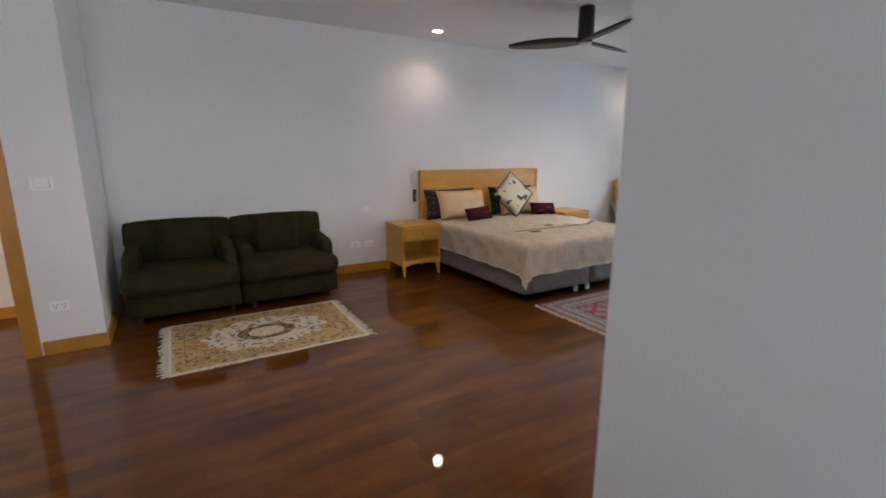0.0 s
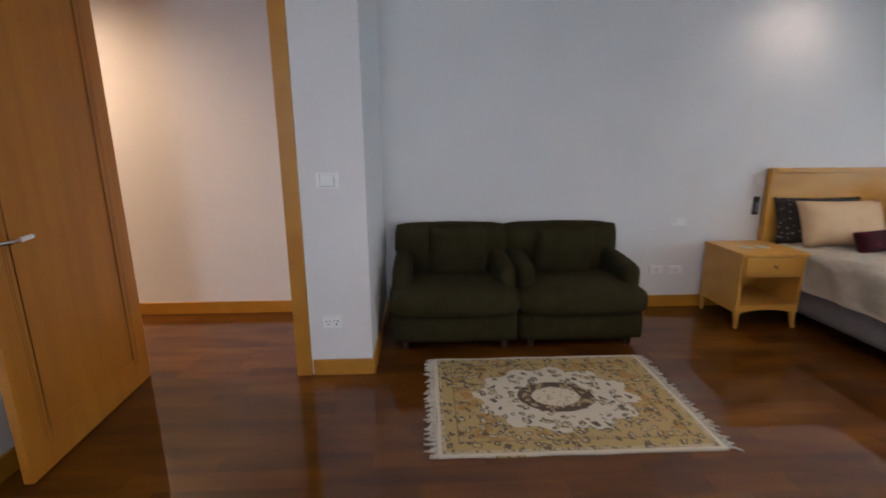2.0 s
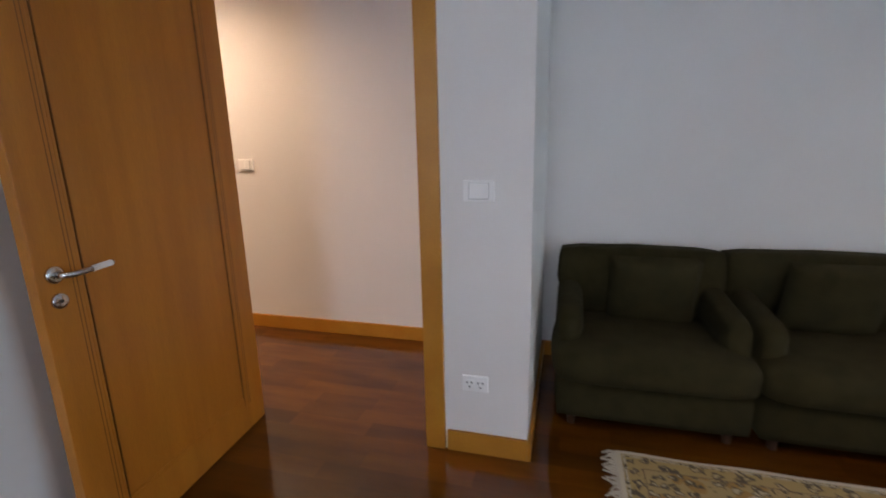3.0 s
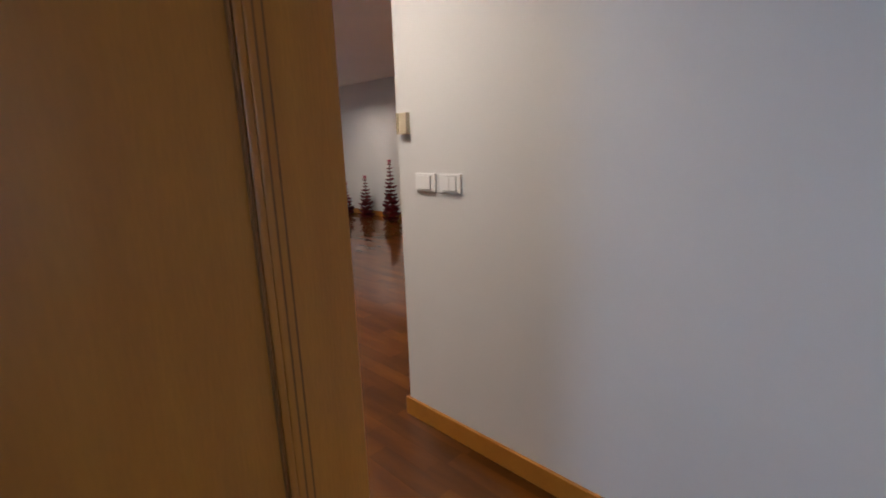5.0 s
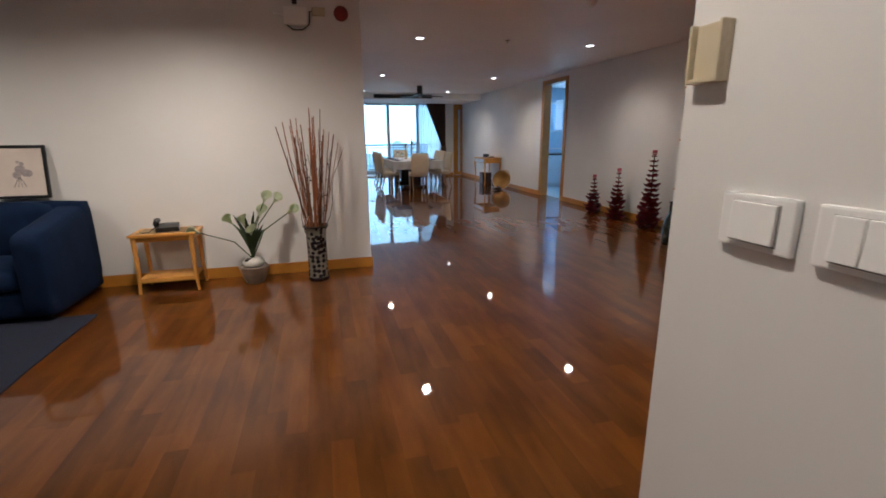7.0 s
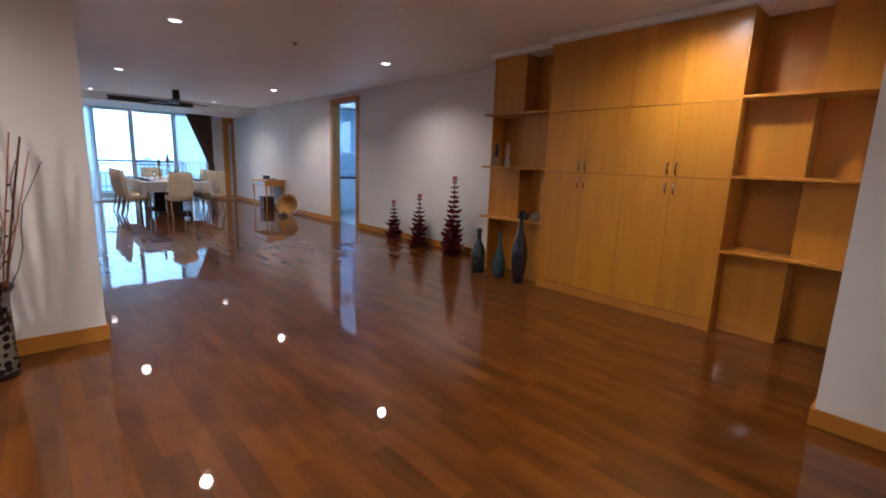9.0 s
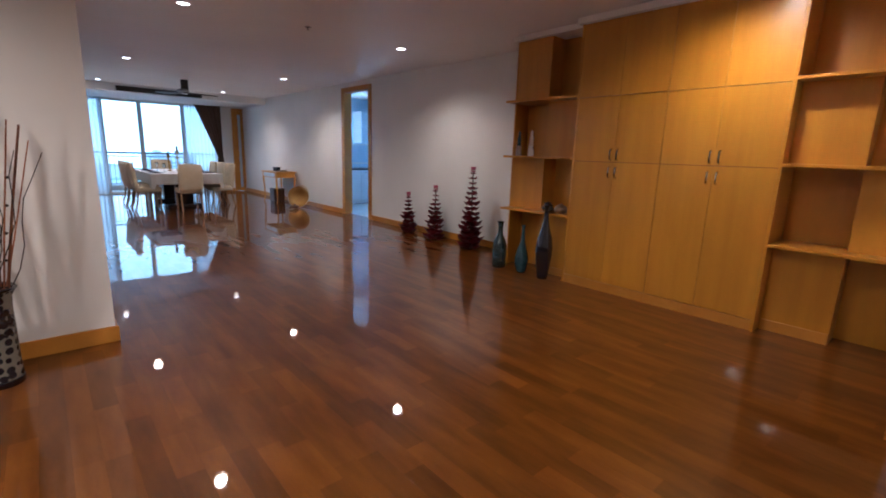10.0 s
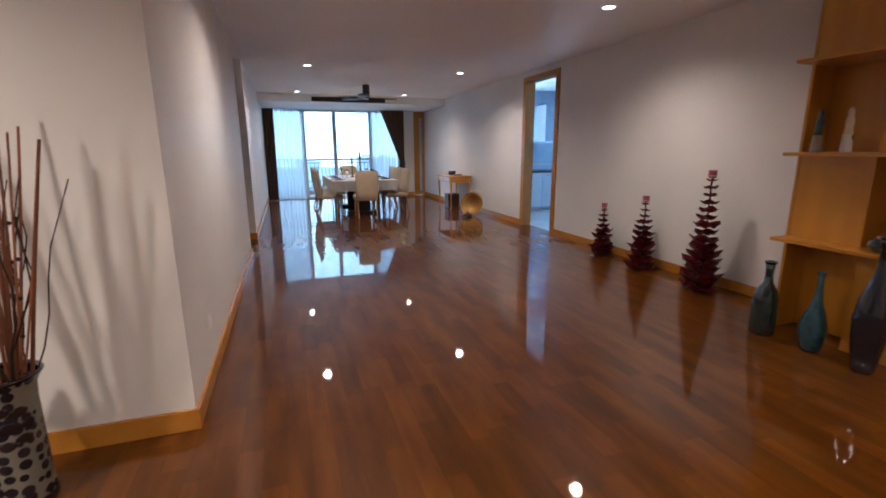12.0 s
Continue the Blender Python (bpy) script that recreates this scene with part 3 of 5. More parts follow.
part("door_frame", boxes((9.17, FW - 0.02, 0, 9.22, FW + 0.1, 2.49), (9.46, FW - 0.02, 0, WX, FW + 0.1, 2.49), (9.22, FW - 0.02, 2.42, 9.46, FW + 0.1, 2.49), bevel=0.003), TRIMWOOD, door_2)
part("door_handle", tube([(9.33, FW - 0.03, 1.02), (9.26, FW - 0.03, 1.02)], 0.01, 8), CHROME, door_2)


# ---------- windows, balconies, outside ----------
def window(name, x0, x1, y, top, bars, outward, label):
    win = tagged(thing(name, label, "window"), kind="structure")
    d0, d1 = sorted((y, y + outward * 0.06))
    part("window_frame", boxes((x0, d0, 0, x0 + 0.06, d1, top), (x1 - 0.06, d0, 0, x1, d1, top), (x0 + 0.06, d0, top - 0.06, x1 - 0.06, d1, top), (x0 + 0.06, d0, 0, x1 - 0.06, d1, 0.05), bevel=0.004), ALU, win)
    xs = [x0 + 0.06] + [b for b in bars] + [x1 - 0.06]
    for b in bars:
        part("mullion", box(b - 0.055, d0 + 0.005, 0.05, b + 0.055, d1 - 0.005, top - 0.06, 0.004), ALU, win)
    for a, b in zip(xs, xs[1:]):
        pane = part("pane", box(a + 0.02, (d0 + d1) / 2 - 0.003, 0.05, b - 0.02, (d0 + d1) / 2 + 0.003, top - 0.06), PANE, win)
        pane.visible_shadow = False
    return win


window("window_1", 0.95, 4.55, BW - 0.12, 2.42, (2.15, 3.35), -1, "white-framed sliding balcony window of the bedroom")
window("window_2", 5.05, 8.72, FW + 0.06, 2.50, (5.96, 6.82, 7.86), 1, "white-framed sliding balcony window of the dining end")


def balcony(name, x0, x1, y, outward, label):
    b = thing(name, label, "balcony")
    far = y + outward * 1.5
    lo, hi = sorted((y, far + outward * 0.1))
    part("slab", box(x0, lo, -0.2, x1, hi, -0.02), CONCRETE, b)
    part("kerb", box(x0, min(far, far + outward * 0.1), -0.02, x1, max(far, far + outward * 0.1), 0.12, 0.01), CONCRETE, b)
    for z, r in ((1.08, 0.028), (0.98, 0.014), (0.16, 0.014)):
        part("rail", tube([(x0, far, z), (x1, far, z)], r, 8), RAIL, b)
    n = int((x1 - x0) / 0.115)
    first = mesh_from("baluster", lathe([(0.009, 0.13), (0.009, 0.98)], 6), RAIL)
    for k in range(n):
        ob = new("baluster", first)
        ob.parent = b
        ob.location = (x0 + 0.06 + k * 0.115, far, 0)
    return b


balcony("balcony", 0.0, 5.6, BW - 0.2, -1, "tiled balcony with a grey metal railing outside the bedroom")
balcony("balcony", 4.4, 9.6, FW + 0.2, 1, "tiled balcony with a grey metal railing outside the dining end")
wall("wall_balcony_side", (4.75, BW - 1.9, -0.2, 4.95, BW - 0.2, 2.9), label="pale rendered side wall of the balcony")
structure("ground", box(-3000, -3000, -62, 3000, 3000, -60), GREENCITY, "green city ground far below, haze put into its colour", "ground")
SKYGLOW = glow("bright_haze", (0.52, 0.80, 1.0), 3.5)
for side in (-1, 1):
    structure("backdrop", box(-2600, side * 1500 - 5, -70, 2600, side * 1500 + 5, 1500), SKYGLOW, "bright white haze beyond the city", "sky")
rng = random.Random(7)
for k in range(46):
    ang = radians(rng.uniform(-32, 32)) + (math.pi if k % 2 else 0)
    dist = rng.uniform(260, 900)
    cx, cy = 5 + math.sin(ang) * dist, 5 + math.cos(ang) * dist
    w, d, h = rng.uniform(14, 34), rng.uniform(14, 30), rng.uniform(22, 55) + (14 if k % 6 == 0 else 0)
    tower = thing("tower_block", "far apartment tower with distance haze put into its pale colour", "building", "city towers", (cx, cy, -60), rng.uniform(0, 40))
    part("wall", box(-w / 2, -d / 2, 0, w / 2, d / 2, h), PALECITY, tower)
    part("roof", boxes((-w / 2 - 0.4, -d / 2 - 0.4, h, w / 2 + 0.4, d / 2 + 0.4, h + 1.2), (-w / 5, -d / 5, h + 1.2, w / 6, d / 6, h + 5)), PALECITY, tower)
    bands = bmesh.new()
    for s in range(2, int(h / 3.4)):
        add_box(bands, -w / 2 - 0.15, -d / 2 - 0.15, s * 3.4, w / 2 + 0.15, d / 2 + 0.15, s * 3.4 + 1.3)
    part("window_band", bands, KITCHENBLUE, tower)


def drape(x0, x1, z0, z1, y, folds, depth, lean=0.0, thick=0.006, gather=0.0, seed=0):
    """A hanging cloth in even folds; lean shifts its foot along x, gather narrows its middle."""
    bm = bmesh.new()
    n, rows = folds * 10, 12
    sheets = []
    for s in (0, 1):
        sheet = []
        for j in range(rows + 1):
            t = j / rows
            row = []
            for i in range(n + 1):
                u = i / n
                x = x0 + (x1 - x0) * u
                mid = (x0 + x1) / 2
                x = mid + (x - mid) * (1 - gather * math.sin(math.pi * min(1, t * 1.1)) ** 2) + lean * t
                ph = u * folds * 2 * math.pi + 0.8 * noise.noise((u * 5, t * 1.5, seed))
                amp = depth * (0.7 + 0.5 * t + 0.3 * noise.noise((u * 7, seed, 2.0)))
                row.append(bm.verts.new((x, y + amp * math.sin(ph) + s * thick, z1 + (z0 - z1) * t)))
            sheet.append(row)
        sheets.append(sheet)
    for sheet in sheets:
        for j in range(rows):
            for i in range(n):
                bm.faces.new((sheet[j][i], sheet[j][i + 1], sheet[j + 1][i + 1], sheet[j + 1][i]))
    a, b = sheets
    for j in range(rows):
        for i in (0, n):
            bm.faces.new((a[j][i], a[j + 1][i], b[j + 1][i], b[j][i]))
    return bm


def sheet_drape(x0, x1, z0, z1, y, folds, depth, lean=0.0, gather=0.0, seed=0):
    bm = bmesh.new()
    n, rows = folds * 10, 12
    grid = []
    for j in range(rows + 1):
        t = j / rows
        row = []
        for i in range(n + 1):
            u = i / n
            mid = (x0 + x1) / 2
            x = mid + (x0 + (x1 - x0) * u - mid) * (1 - gather * math.sin(math.pi * t) ** 2) + lean * t
            row.append(bm.verts.new((x, y + depth * (0.6 + 0.5 * noise.noise((u * 6, seed, 1.0))) * math.sin(u * folds * 2 * math.pi + noise.noise((u * 4, t, seed))), z1 + (z0 - z1) * t)))
        grid.append(row)
    for j in range(rows):
        for i in range(n):
            bm.faces.new((grid[j][i], grid[j][i + 1], grid[j + 1][i + 1], grid[j + 1][i]))
    return bm


def curtain(name, bm, material, label, rail):
    c = thing(name, label, "curtain")
    part("cloth", bm, material, c, "", True)
    part("curtain_rail", tube(rail, 0.010, 8), ALU, c)


curtain("drape_curtain", drape(4.32, 5.0, 0.02, 2.55, -7.0, 7, 0.035, -0.05, seed=1), BROWNCLOTH, "brown floor-length drape drawn to the wall", [(4.3, -7.0, 2.57), (5.04, -7.0, 2.57)])
curtain("sheer_curtain", sheet_drape(3.42, 4.40, 0.02, 2.55, -7.08, 9, 0.03, seed=2), SHEER, "white sheer curtain hanging before the balcony window", [(0.9, -7.08, 2.57), (4.4, -7.08, 2.57)])
curtain("sheer_curtain", sheet_drape(1.0, 1.9, 0.02, 2.55, -7.08, 8, 0.03, seed=3), SHEER, "white sheer curtain hanging before the balcony window", [(0.9, -7.05, 2.57), (1.9, -7.05, 2.57)])
curtain("drape_curtain", drape(4.93, 5.20, 0.02, 2.48, FW - 0.18, 4, 0.03, -0.02, seed=4), DARKCLOTH, "dark brown drape beside the dining window", [(4.93, FW - 0.18, 2.515), (5.3, FW - 0.18, 2.515)])
tied = drape(8.12, 8.82, 1.05, 2.50, FW - 0.18, 6, 0.03, 0.0, seed=5)
for v in tied.verts:
    t = (2.50 - v.co.z) / 1.45
    v.co.x = 8.82 - (8.82 - v.co.x) * (1 - 0.80 * t)
foot = drape(8.66, 8.84, 0.02, 1.05, FW - 0.18, 3, 0.03, 0.0, seed=6)
spare = bpy.data.meshes.new("fold")
foot.to_mesh(spare)
foot.free()
tied.from_mesh(spare)
curtain("drape_curtain", tied, DARKCLOTH, "dark brown drape tied back to the wall", [(8.1, FW - 0.18, 2.515), (8.84, FW - 0.18, 2.515)])
curtain("sheer_curtain", sheet_drape(5.10, 5.95, 0.02, 2.49, FW - 0.08, 9, 0.02, seed=8), SHEER, "white sheer curtain at the dining window", [(5.06, FW - 0.08, 2.505), (6.0, FW - 0.08, 2.505)])
curtain("sheer_curtain", sheet_drape(7.86, 8.70, 0.02, 2.49, FW - 0.08, 9, 0.02, seed=9), SHEER, "white sheer curtain at the dining window", [(7.8, FW - 0.08, 2.505), (8.7, FW - 0.08, 2.505)])


# ---------- ceiling fittings ----------
for x, y, colour, watts, beam in DOWNLIGHTS:
    z = CEIL
    d = thing("downlight", "round white recessed ceiling downlight, switched on, two of them added unseen", "downlight", "ceiling downlights", (x, y, z))
    part("trim_ring", lathe([(0.053, -0.009), (0.066, -0.006), (0.070, 0.0), (0.053, 0.0)], 24, ring=True), PLASTIC, d, "", True)
    part("lens", lathe([(0.001, -0.008), (0.052, -0.008), (0.052, -0.001)], 24), LAMPGLOW, d, "glowing lens")
    lamp = bpy.data.lights.new("downlight_lamp", "SPOT")
    lamp.energy = watts
    lamp.spot_size, lamp.spot_blend, lamp.shadow_soft_size, lamp.color = radians(beam), 1.0, 0.06, colour
    ob = new("downlight_lamp", lamp)
    ob.location = (x, y, z - 0.075)


def ceiling_fan(x, y, z_blade, angles, length, label):
    f = thing("ceiling_fan", label, "fan", at=(x, y, CEIL))
    h = CEIL - z_blade
    part("canopy", lathe([(0.001, -0.0), (0.065, 0.0), (0.07, -0.02), (0.072, -h + 0.02), (0.06, -h - 0.015), (0.001, -h - 0.015)], 24), FANBROWN, f, "dark bronze motor housing", True)
    part("hub_cap", lathe([(0.001, -h - 0.034), (0.045, -h - 0.034), (0.062, -h - 0.018), (0.001, -h - 0.016)], 24), ALU, f, "", True)
    for a in angles:
        bm = bmesh.new()
        n = 12
        top, low = [], []
        for i in range(n + 1):
            t = i / n
            wide = 0.035 + 0.075 * math.sin(math.pi * min(1.0, 0.12 + t * 0.88)) ** 0.8
            r = 0.05 + t * length
            for s in (-1, 1):
                zz = -h + 0.004 + s * wide * 0.20
                top.append(bm.verts.new((r, s * wide * (0.9 if s < 0 else 1.0), zz)))
                low.append(bm.verts.new((r, s * wide * (0.9 if s < 0 else 1.0), zz - 0.007)))
        for i in range(n):
            k = 2 * i
            for g in (top, low):
                bm.faces.new((g[k], g[k + 1], g[k + 3], g[k + 2]))
            for s in (0, 1):
                bm.faces.new((top[k + s], top[k + 2 + s], low[k + 2 + s], low[k + s]))
        for k in (0, 2 * n):
            bm.faces.new((top[k], top[k + 1], low[k + 1], low[k]))
        part("blade", moved(bm, pose(0, 0, 0, 0, 0, a)), FANBROWN, f, "", True)
    return f


ceiling_fan(3.24, -3.43, 2.395, (40, 160, 280), 0.66, "dark bronze three-blade ceiling fan at rest above the bed foot")
ceiling_fan(7.10, 14.6, 2.43, (10, 130, 250), 0.62, "dark three-blade ceiling fan at rest above the dining table")


def smoke_detector(x, y):
    s = thing("smoke_detector", "small white smoke detector on the ceiling", "smoke detector", "", (x, y, CEIL))
    part("body", lathe([(0.001, -0.045), (0.03, -0.045), (0.045, -0.02), (0.055, 0.0)], 20), PLASTIC, s, "", True)
    part("base_ring", lathe([(0.056, -0.012), (0.062, -0.01), (0.062, 0.0), (0.056, 0.0)], 20, ring=True), PLASTIC, s, "", True)


smoke_detector(3.25, -4.05)
smoke_detector(7.17, 6.72)
smoke_detector(3.09, -6.1)
vent = thing("sprinkler", "small metal sprinkler head on the ceiling", "sprinkler", "", (7.08, 8.65, CEIL))
part("plate", lathe([(0.001, -0.008), (0.035, -0.006), (0.04, 0)], 16), CHROME, vent, "", True)
part("nozzle", lathe([(0.008, -0.035), (0.016, -0.033), (0.006, -0.02), (0.006, -0.006)], 12), CHROME, vent, "", True)

ac = thing("air_vent", "long dark air-conditioning grille in the bulkhead face", "air vent", "", (0, 0, 0))
part("backing", box(6.12, 16.535, 2.525, 7.90, 16.55, 2.632), DARK, ac)
part("frame", boxes((6.10, 16.525, 2.632, 7.92, 16.55, 2.645), (6.10, 16.525, 2.512, 7.92, 16.55, 2.525), (6.10, 16.525, 2.525, 6.12, 16.55, 2.632), (7.90, 16.525, 2.525, 7.92, 16.55, 2.632)), ALU, ac)
for k in range(6):
    part("slat", moved(box(6.12, -0.006, -0.0015, 7.90, 0.006, 0.0015), pose(0, 16.530, 2.537 + k * 0.018, 30)), FANBROWN, ac)


# ---------- wall plates ----------
def wall_plate(x, y, z, w, h, kind, label, turn=0.0, material=PLASTIC):
    """A plate on a wall whose face looks towards -x (turn 0)."""
    p = thing(kind, label, kind.replace("_", " "), "", (x, y, z), turn)
    part("plate", box(-0.013, -w / 2, -h / 2, 0, w / 2, h / 2, 0.004), material, p)
    return p


def light_switch(x, y, z, w, h, rockers, label):
    p = wall_plate(x, y, z, w, h, "light_switch", label)
    step = w * 0.62 / rockers
    # Grey strip on the plate paints the shade of the rocker gap.
    part("gap_shade", box(-0.0138, -w * 0.31 - 0.0015, -h * 0.36 - 0.002, -0.0125, w * 0.31 + 0.0015, h * 0.36 + 0.0015), GAP_SHADE, p, "thin grey strip painted as the shade of the rocker gap")
    for k in range(rockers):
        c = (k - (rockers - 1) / 2) * step
        part("rocker", moved(box(-0.020, c - step / 2 + 0.001, -h * 0.36, -0.0125, c + step / 2 - 0.001, h * 0.36, 0.002), pose(0, 0, 0, 0, 3, 0)), PLASTIC, p)
    return p


def power_socket(x, y, z, w, h, outlets, label):
    p = wall_plate(x, y, z, w, h, "power_socket", label)
    for k in range(outlets):
        c = (k - (outlets - 1) / 2) * w * 0.42
        face = part("outlet", box(-0.0145, c - w * 0.17, -h * 0.28, -0.0128, c + w * 0.17, h * 0.28, 0.001), PLASTIC, p)
        for a, b in ((-0.010, 0.008), (0.010, 0.008), (0.0, -0.012)):
            part("pin_hole", box(-0.0152, c + a - 0.003, b - 0.005, -0.0146, c + a + 0.0025, b + 0.004), BLACK, face)


light_switch(3.975, 0.72, 1.185, 0.125, 0.085, 1, "white rocker switch plate on the pier")
power_socket(3.975, 0.74, 0.345, 0.115, 0.075, 2, "white double power socket low on the pier")
light_switch(5.05, -1.935, 0.735, 0.115, 0.075, 1, "white blank switch plate above the sockets")
power_socket(5.05, -1.78, 0.33, 0.115, 0.07, 1, "white socket plate above the baseboard")
power_socket(5.05, -1.945, 0.325, 0.115, 0.07, 1, "white socket plate above the baseboard")
light_switch(5.05, -2.56, 1.075, 0.08, 0.115, 1, "white upright switch plate beside the headboard")
light_switch(5.08, 2.815, 1.255, 0.125, 0.085, 1, "white single rocker switch on the hall wall")
light_switch(5.08, 2.662, 1.255, 0.125, 0.085, 2, "white double rocker switch on the hall wall")
remote = thing("remote_control", "black remote control in a wall holder beside the headboard", "remote control", "", (5.05, -2.565, 0.87))
part("body", box(-0.022, -0.022, -0.075, 0, 0.022, 0.075, 0.006), BLACK, remote)
part("keypad", box(-0.024, -0.014, -0.055, -0.022, 0.014, 0.03, 0.001), RAIL, remote)
holder = wall_plate(5.08, 2.945, 1.52, 0.070, 0.095, "remote_holder", "aged beige plastic remote cradle on the hall wall", material=BEIGE)
part("lip", boxes((-0.026, -0.034, -0.0475, -0.010, -0.028, 0.0475), (-0.026, 0.028, -0.0475, -0.010, 0.034, 0.0475), (-0.026, -0.028, -0.0475, -0.010, 0.028, -0.040), bevel=0.002), BEIGE, holder)
for zz in (-0.022, 0.028):
    part("screw", moved(lathe([(0.004, 0), (0.004, 0.002)], 10), pose(-0.0102, 0, zz, 0, -90, 0)), CHROME, holder)


# ---------- bedroom ----------
def armchair(label, seed):
    """One olive seat of the pair: front towards -x, 0.87 wide in y, its back at x = 0.80."""
    c = thing("armchair", label, "armchair", "pair of green armchairs")
    w = 0.868
    part("base", puffy(0.06, -w / 2 + 0.01, 0.06, 0.82, w / 2 - 0.01, 0.26, 0.025, 0.008, 4, seed), GREEN, c, "", True)
    part("seat_cushion", puffy(0.0, -w / 2 + 0.005, 0.255, 0.62, w / 2 - 0.005, 0.43, 0.07, 0.025, 7, seed + 1), GREEN, c, "", True)
    for s in (-1, 1):
        y0, y1 = sorted((s * (w / 2 - 0.13), s * (w / 2 - 0.005)))
        arm = puffy(0.16, y0, 0.26, 0.78, y1, 0.575, 0.045, 0.010, 6, seed + 2 + s)
        for v in arm.verts:
            if v.co.z > 0.45:
                v.co.z += (v.co.x - 0.13) * 0.06 - 0.02
        part("arm", arm, GREEN, c, "", True)
    back = puffy(0.58, -w / 2 + 0.024, 0.26, 0.82, w / 2 - 0.024, 0.77, 0.035, 0.012, 7, seed + 6)
    moved(back, Matrix.Translation((0.72, 0, 0.3)) @ Matrix.Rotation(radians(7), 4, "Y") @ Matrix.Translation((-0.72, 0, -0.3)))
    for v in back.verts:
        if v.co.z > 0.52:
            v.co.y *= 1.0 + 0.05 * min(1.0, (v.co.z - 0.52) / 0.06)
    part("backrest", back, GREEN, c, "", True)
    pillow = cushion(0.43, 0.39, 0.14, seed=seed, pinch=0.1)
    moved(pillow, pose(0.50, 0.02 * (seed - 3), 0.42, -14, 0, 90))
    part("back_cushion", pillow, GREEN, c, "loose square olive cushion", True)
    for x in (0.12, 0.74):
        for s in (-1, 1):
            part("leg", lathe([(0.018, 0), (0.026, 0.065)], 12, (x, s * (w / 2 - 0.09), 0)), WOODDARK, c)
    return c


armchair("dark olive fabric armchair pushed against its twin", 1).matrix_world = pose(4.19, -0.02, 0)
armchair("dark olive fabric armchair pushed against its twin", 5).matrix_world = pose(4.19, -0.89, 0)


def fringe(hx, hy, count, long, seed, sides=(-1, 1)):
    bm = bmesh.new()
    r = random.Random(seed)
    for s in sides:
        for k in range(count):
            x = -hx + 2 * hx * (k + 0.5) / count
            l = long * r.uniform(0.6, 1.25)
            add_tube(bm, [(x, s * hy, 0.006), (x + r.uniform(-0.008, 0.008), s * (hy + l * 0.5), 0.006), (x + r.uniform(-0.022, 0.022), s * (hy + l), 0.004)], [0.006, 0.005, 0.003], 4)
    return bm


FRINGE = mat("ivory_wool_fringe", (0.60, 0.56, 0.47), (0.52, 0.48, 0.40), 0.95)


def rug(name, x0, x1, y0, y1, material, label, long, turn=0.0, cuts=24):
    hx, hy = (x1 - x0) / 2, (y1 - y0) / 2
    r = thing(name, label, "rug", "", ((x0 + x1) / 2, (y0 + y1) / 2, 0.002), turn)
    pile = box(-hx, -hy, 0, hx, hy, 0.010)
    bmesh.ops.subdivide_edges(pile, edges=[e for e in pile.edges if e.calc_length() > 0.1], cuts=cuts, use_grid_fill=True)
    for v in pile.verts:
        n = noise.noise((v.co.x * 5, v.co.y * 5, hx))
        if v.co.z > 0.005:
            v.co.z += 0.004 * max(0, n)
        v.co.x += 0.008 * noise.noise((v.co.y * 4, hx, 0.0)) * abs(v.co.x) / hx
        v.co.y += 0.008 * noise.noise((v.co.x * 4, hy, 3.0)) * abs(v.co.y) / hy
    part("rug_body", pile, material, r)
    if long:
        for side in (-1, 1):
            tagged(part("fringe", fringe(hx, hy, int(hx * 2 / 0.016), long, 3 + side, (side,)), FRINGE, r, "ivory wool fringe"), kind="stuff")
    return r


rug("rug", 3.165, 4.115, -1.20, 0.13, gold_rug(0.475, 0.665), "gold Persian-style rug with an ivory medallion before the armchairs", 0.055)
rug("rug", 1.92, 3.05, -4.55, -2.80, red_rug(0.565, 0.875), "grey and red lattice-patterned rug at the bed foot", 0.045)

# bed
bed = thing("bed", "double bed with an ivory quilted cover and a maple headboard", "bed")
for y0, y1 in ((-3.545, -2.69), (-4.41, -3.555)):
    half = part("bed_base", puffy(3.10, y0, 0.09, 4.96, y1, 0.33, 0.02, 0.012, 6, 2), BASEGREY, bed, "grey quilted divan base", True)
    quilt = bmesh.new()
    for k in range(7):
        yy = y0 + (y1 - y0) * (k + 0.5) / 7
        add_tube(quilt, [(3.094, yy - 0.08, 0.11), (3.092, yy + 0.08, 0.31)], 0.004, 4)
    part("quilting", quilt, BASEGREY, half)
    for x in (3.2, 4.0, 4.85):
        part("caster", lathe([(0.022, 0.0), (0.025, 0.02), (0.025, 0.045), (0.012, 0.09)], 12, (x, y0 + 0.08 if y1 > -3 else y1 - 0.08, 0)), PLASTIC, bed, "small white caster")
part("mattress", puffy(3.08, -4.40, 0.33, 4.96, -2.70, 0.565, 0.05, 0.008, 6, 4), LINEN, bed, "", True)
head = part("headboard", box(4.985, -4.46, 0.25, 5.02, -2.645, 1.145, 0.003), BEDWOOD, bed)
part("headboard_frame", boxes((4.972, -4.49, 0.05, 5.032, -4.455, 1.175), (4.972, -2.65, 0.05, 5.032, -2.615, 1.175), (4.968, -4.455, 1.14, 5.034, -2.65, 1.178), bevel=0.006), BEDWOOD, head)


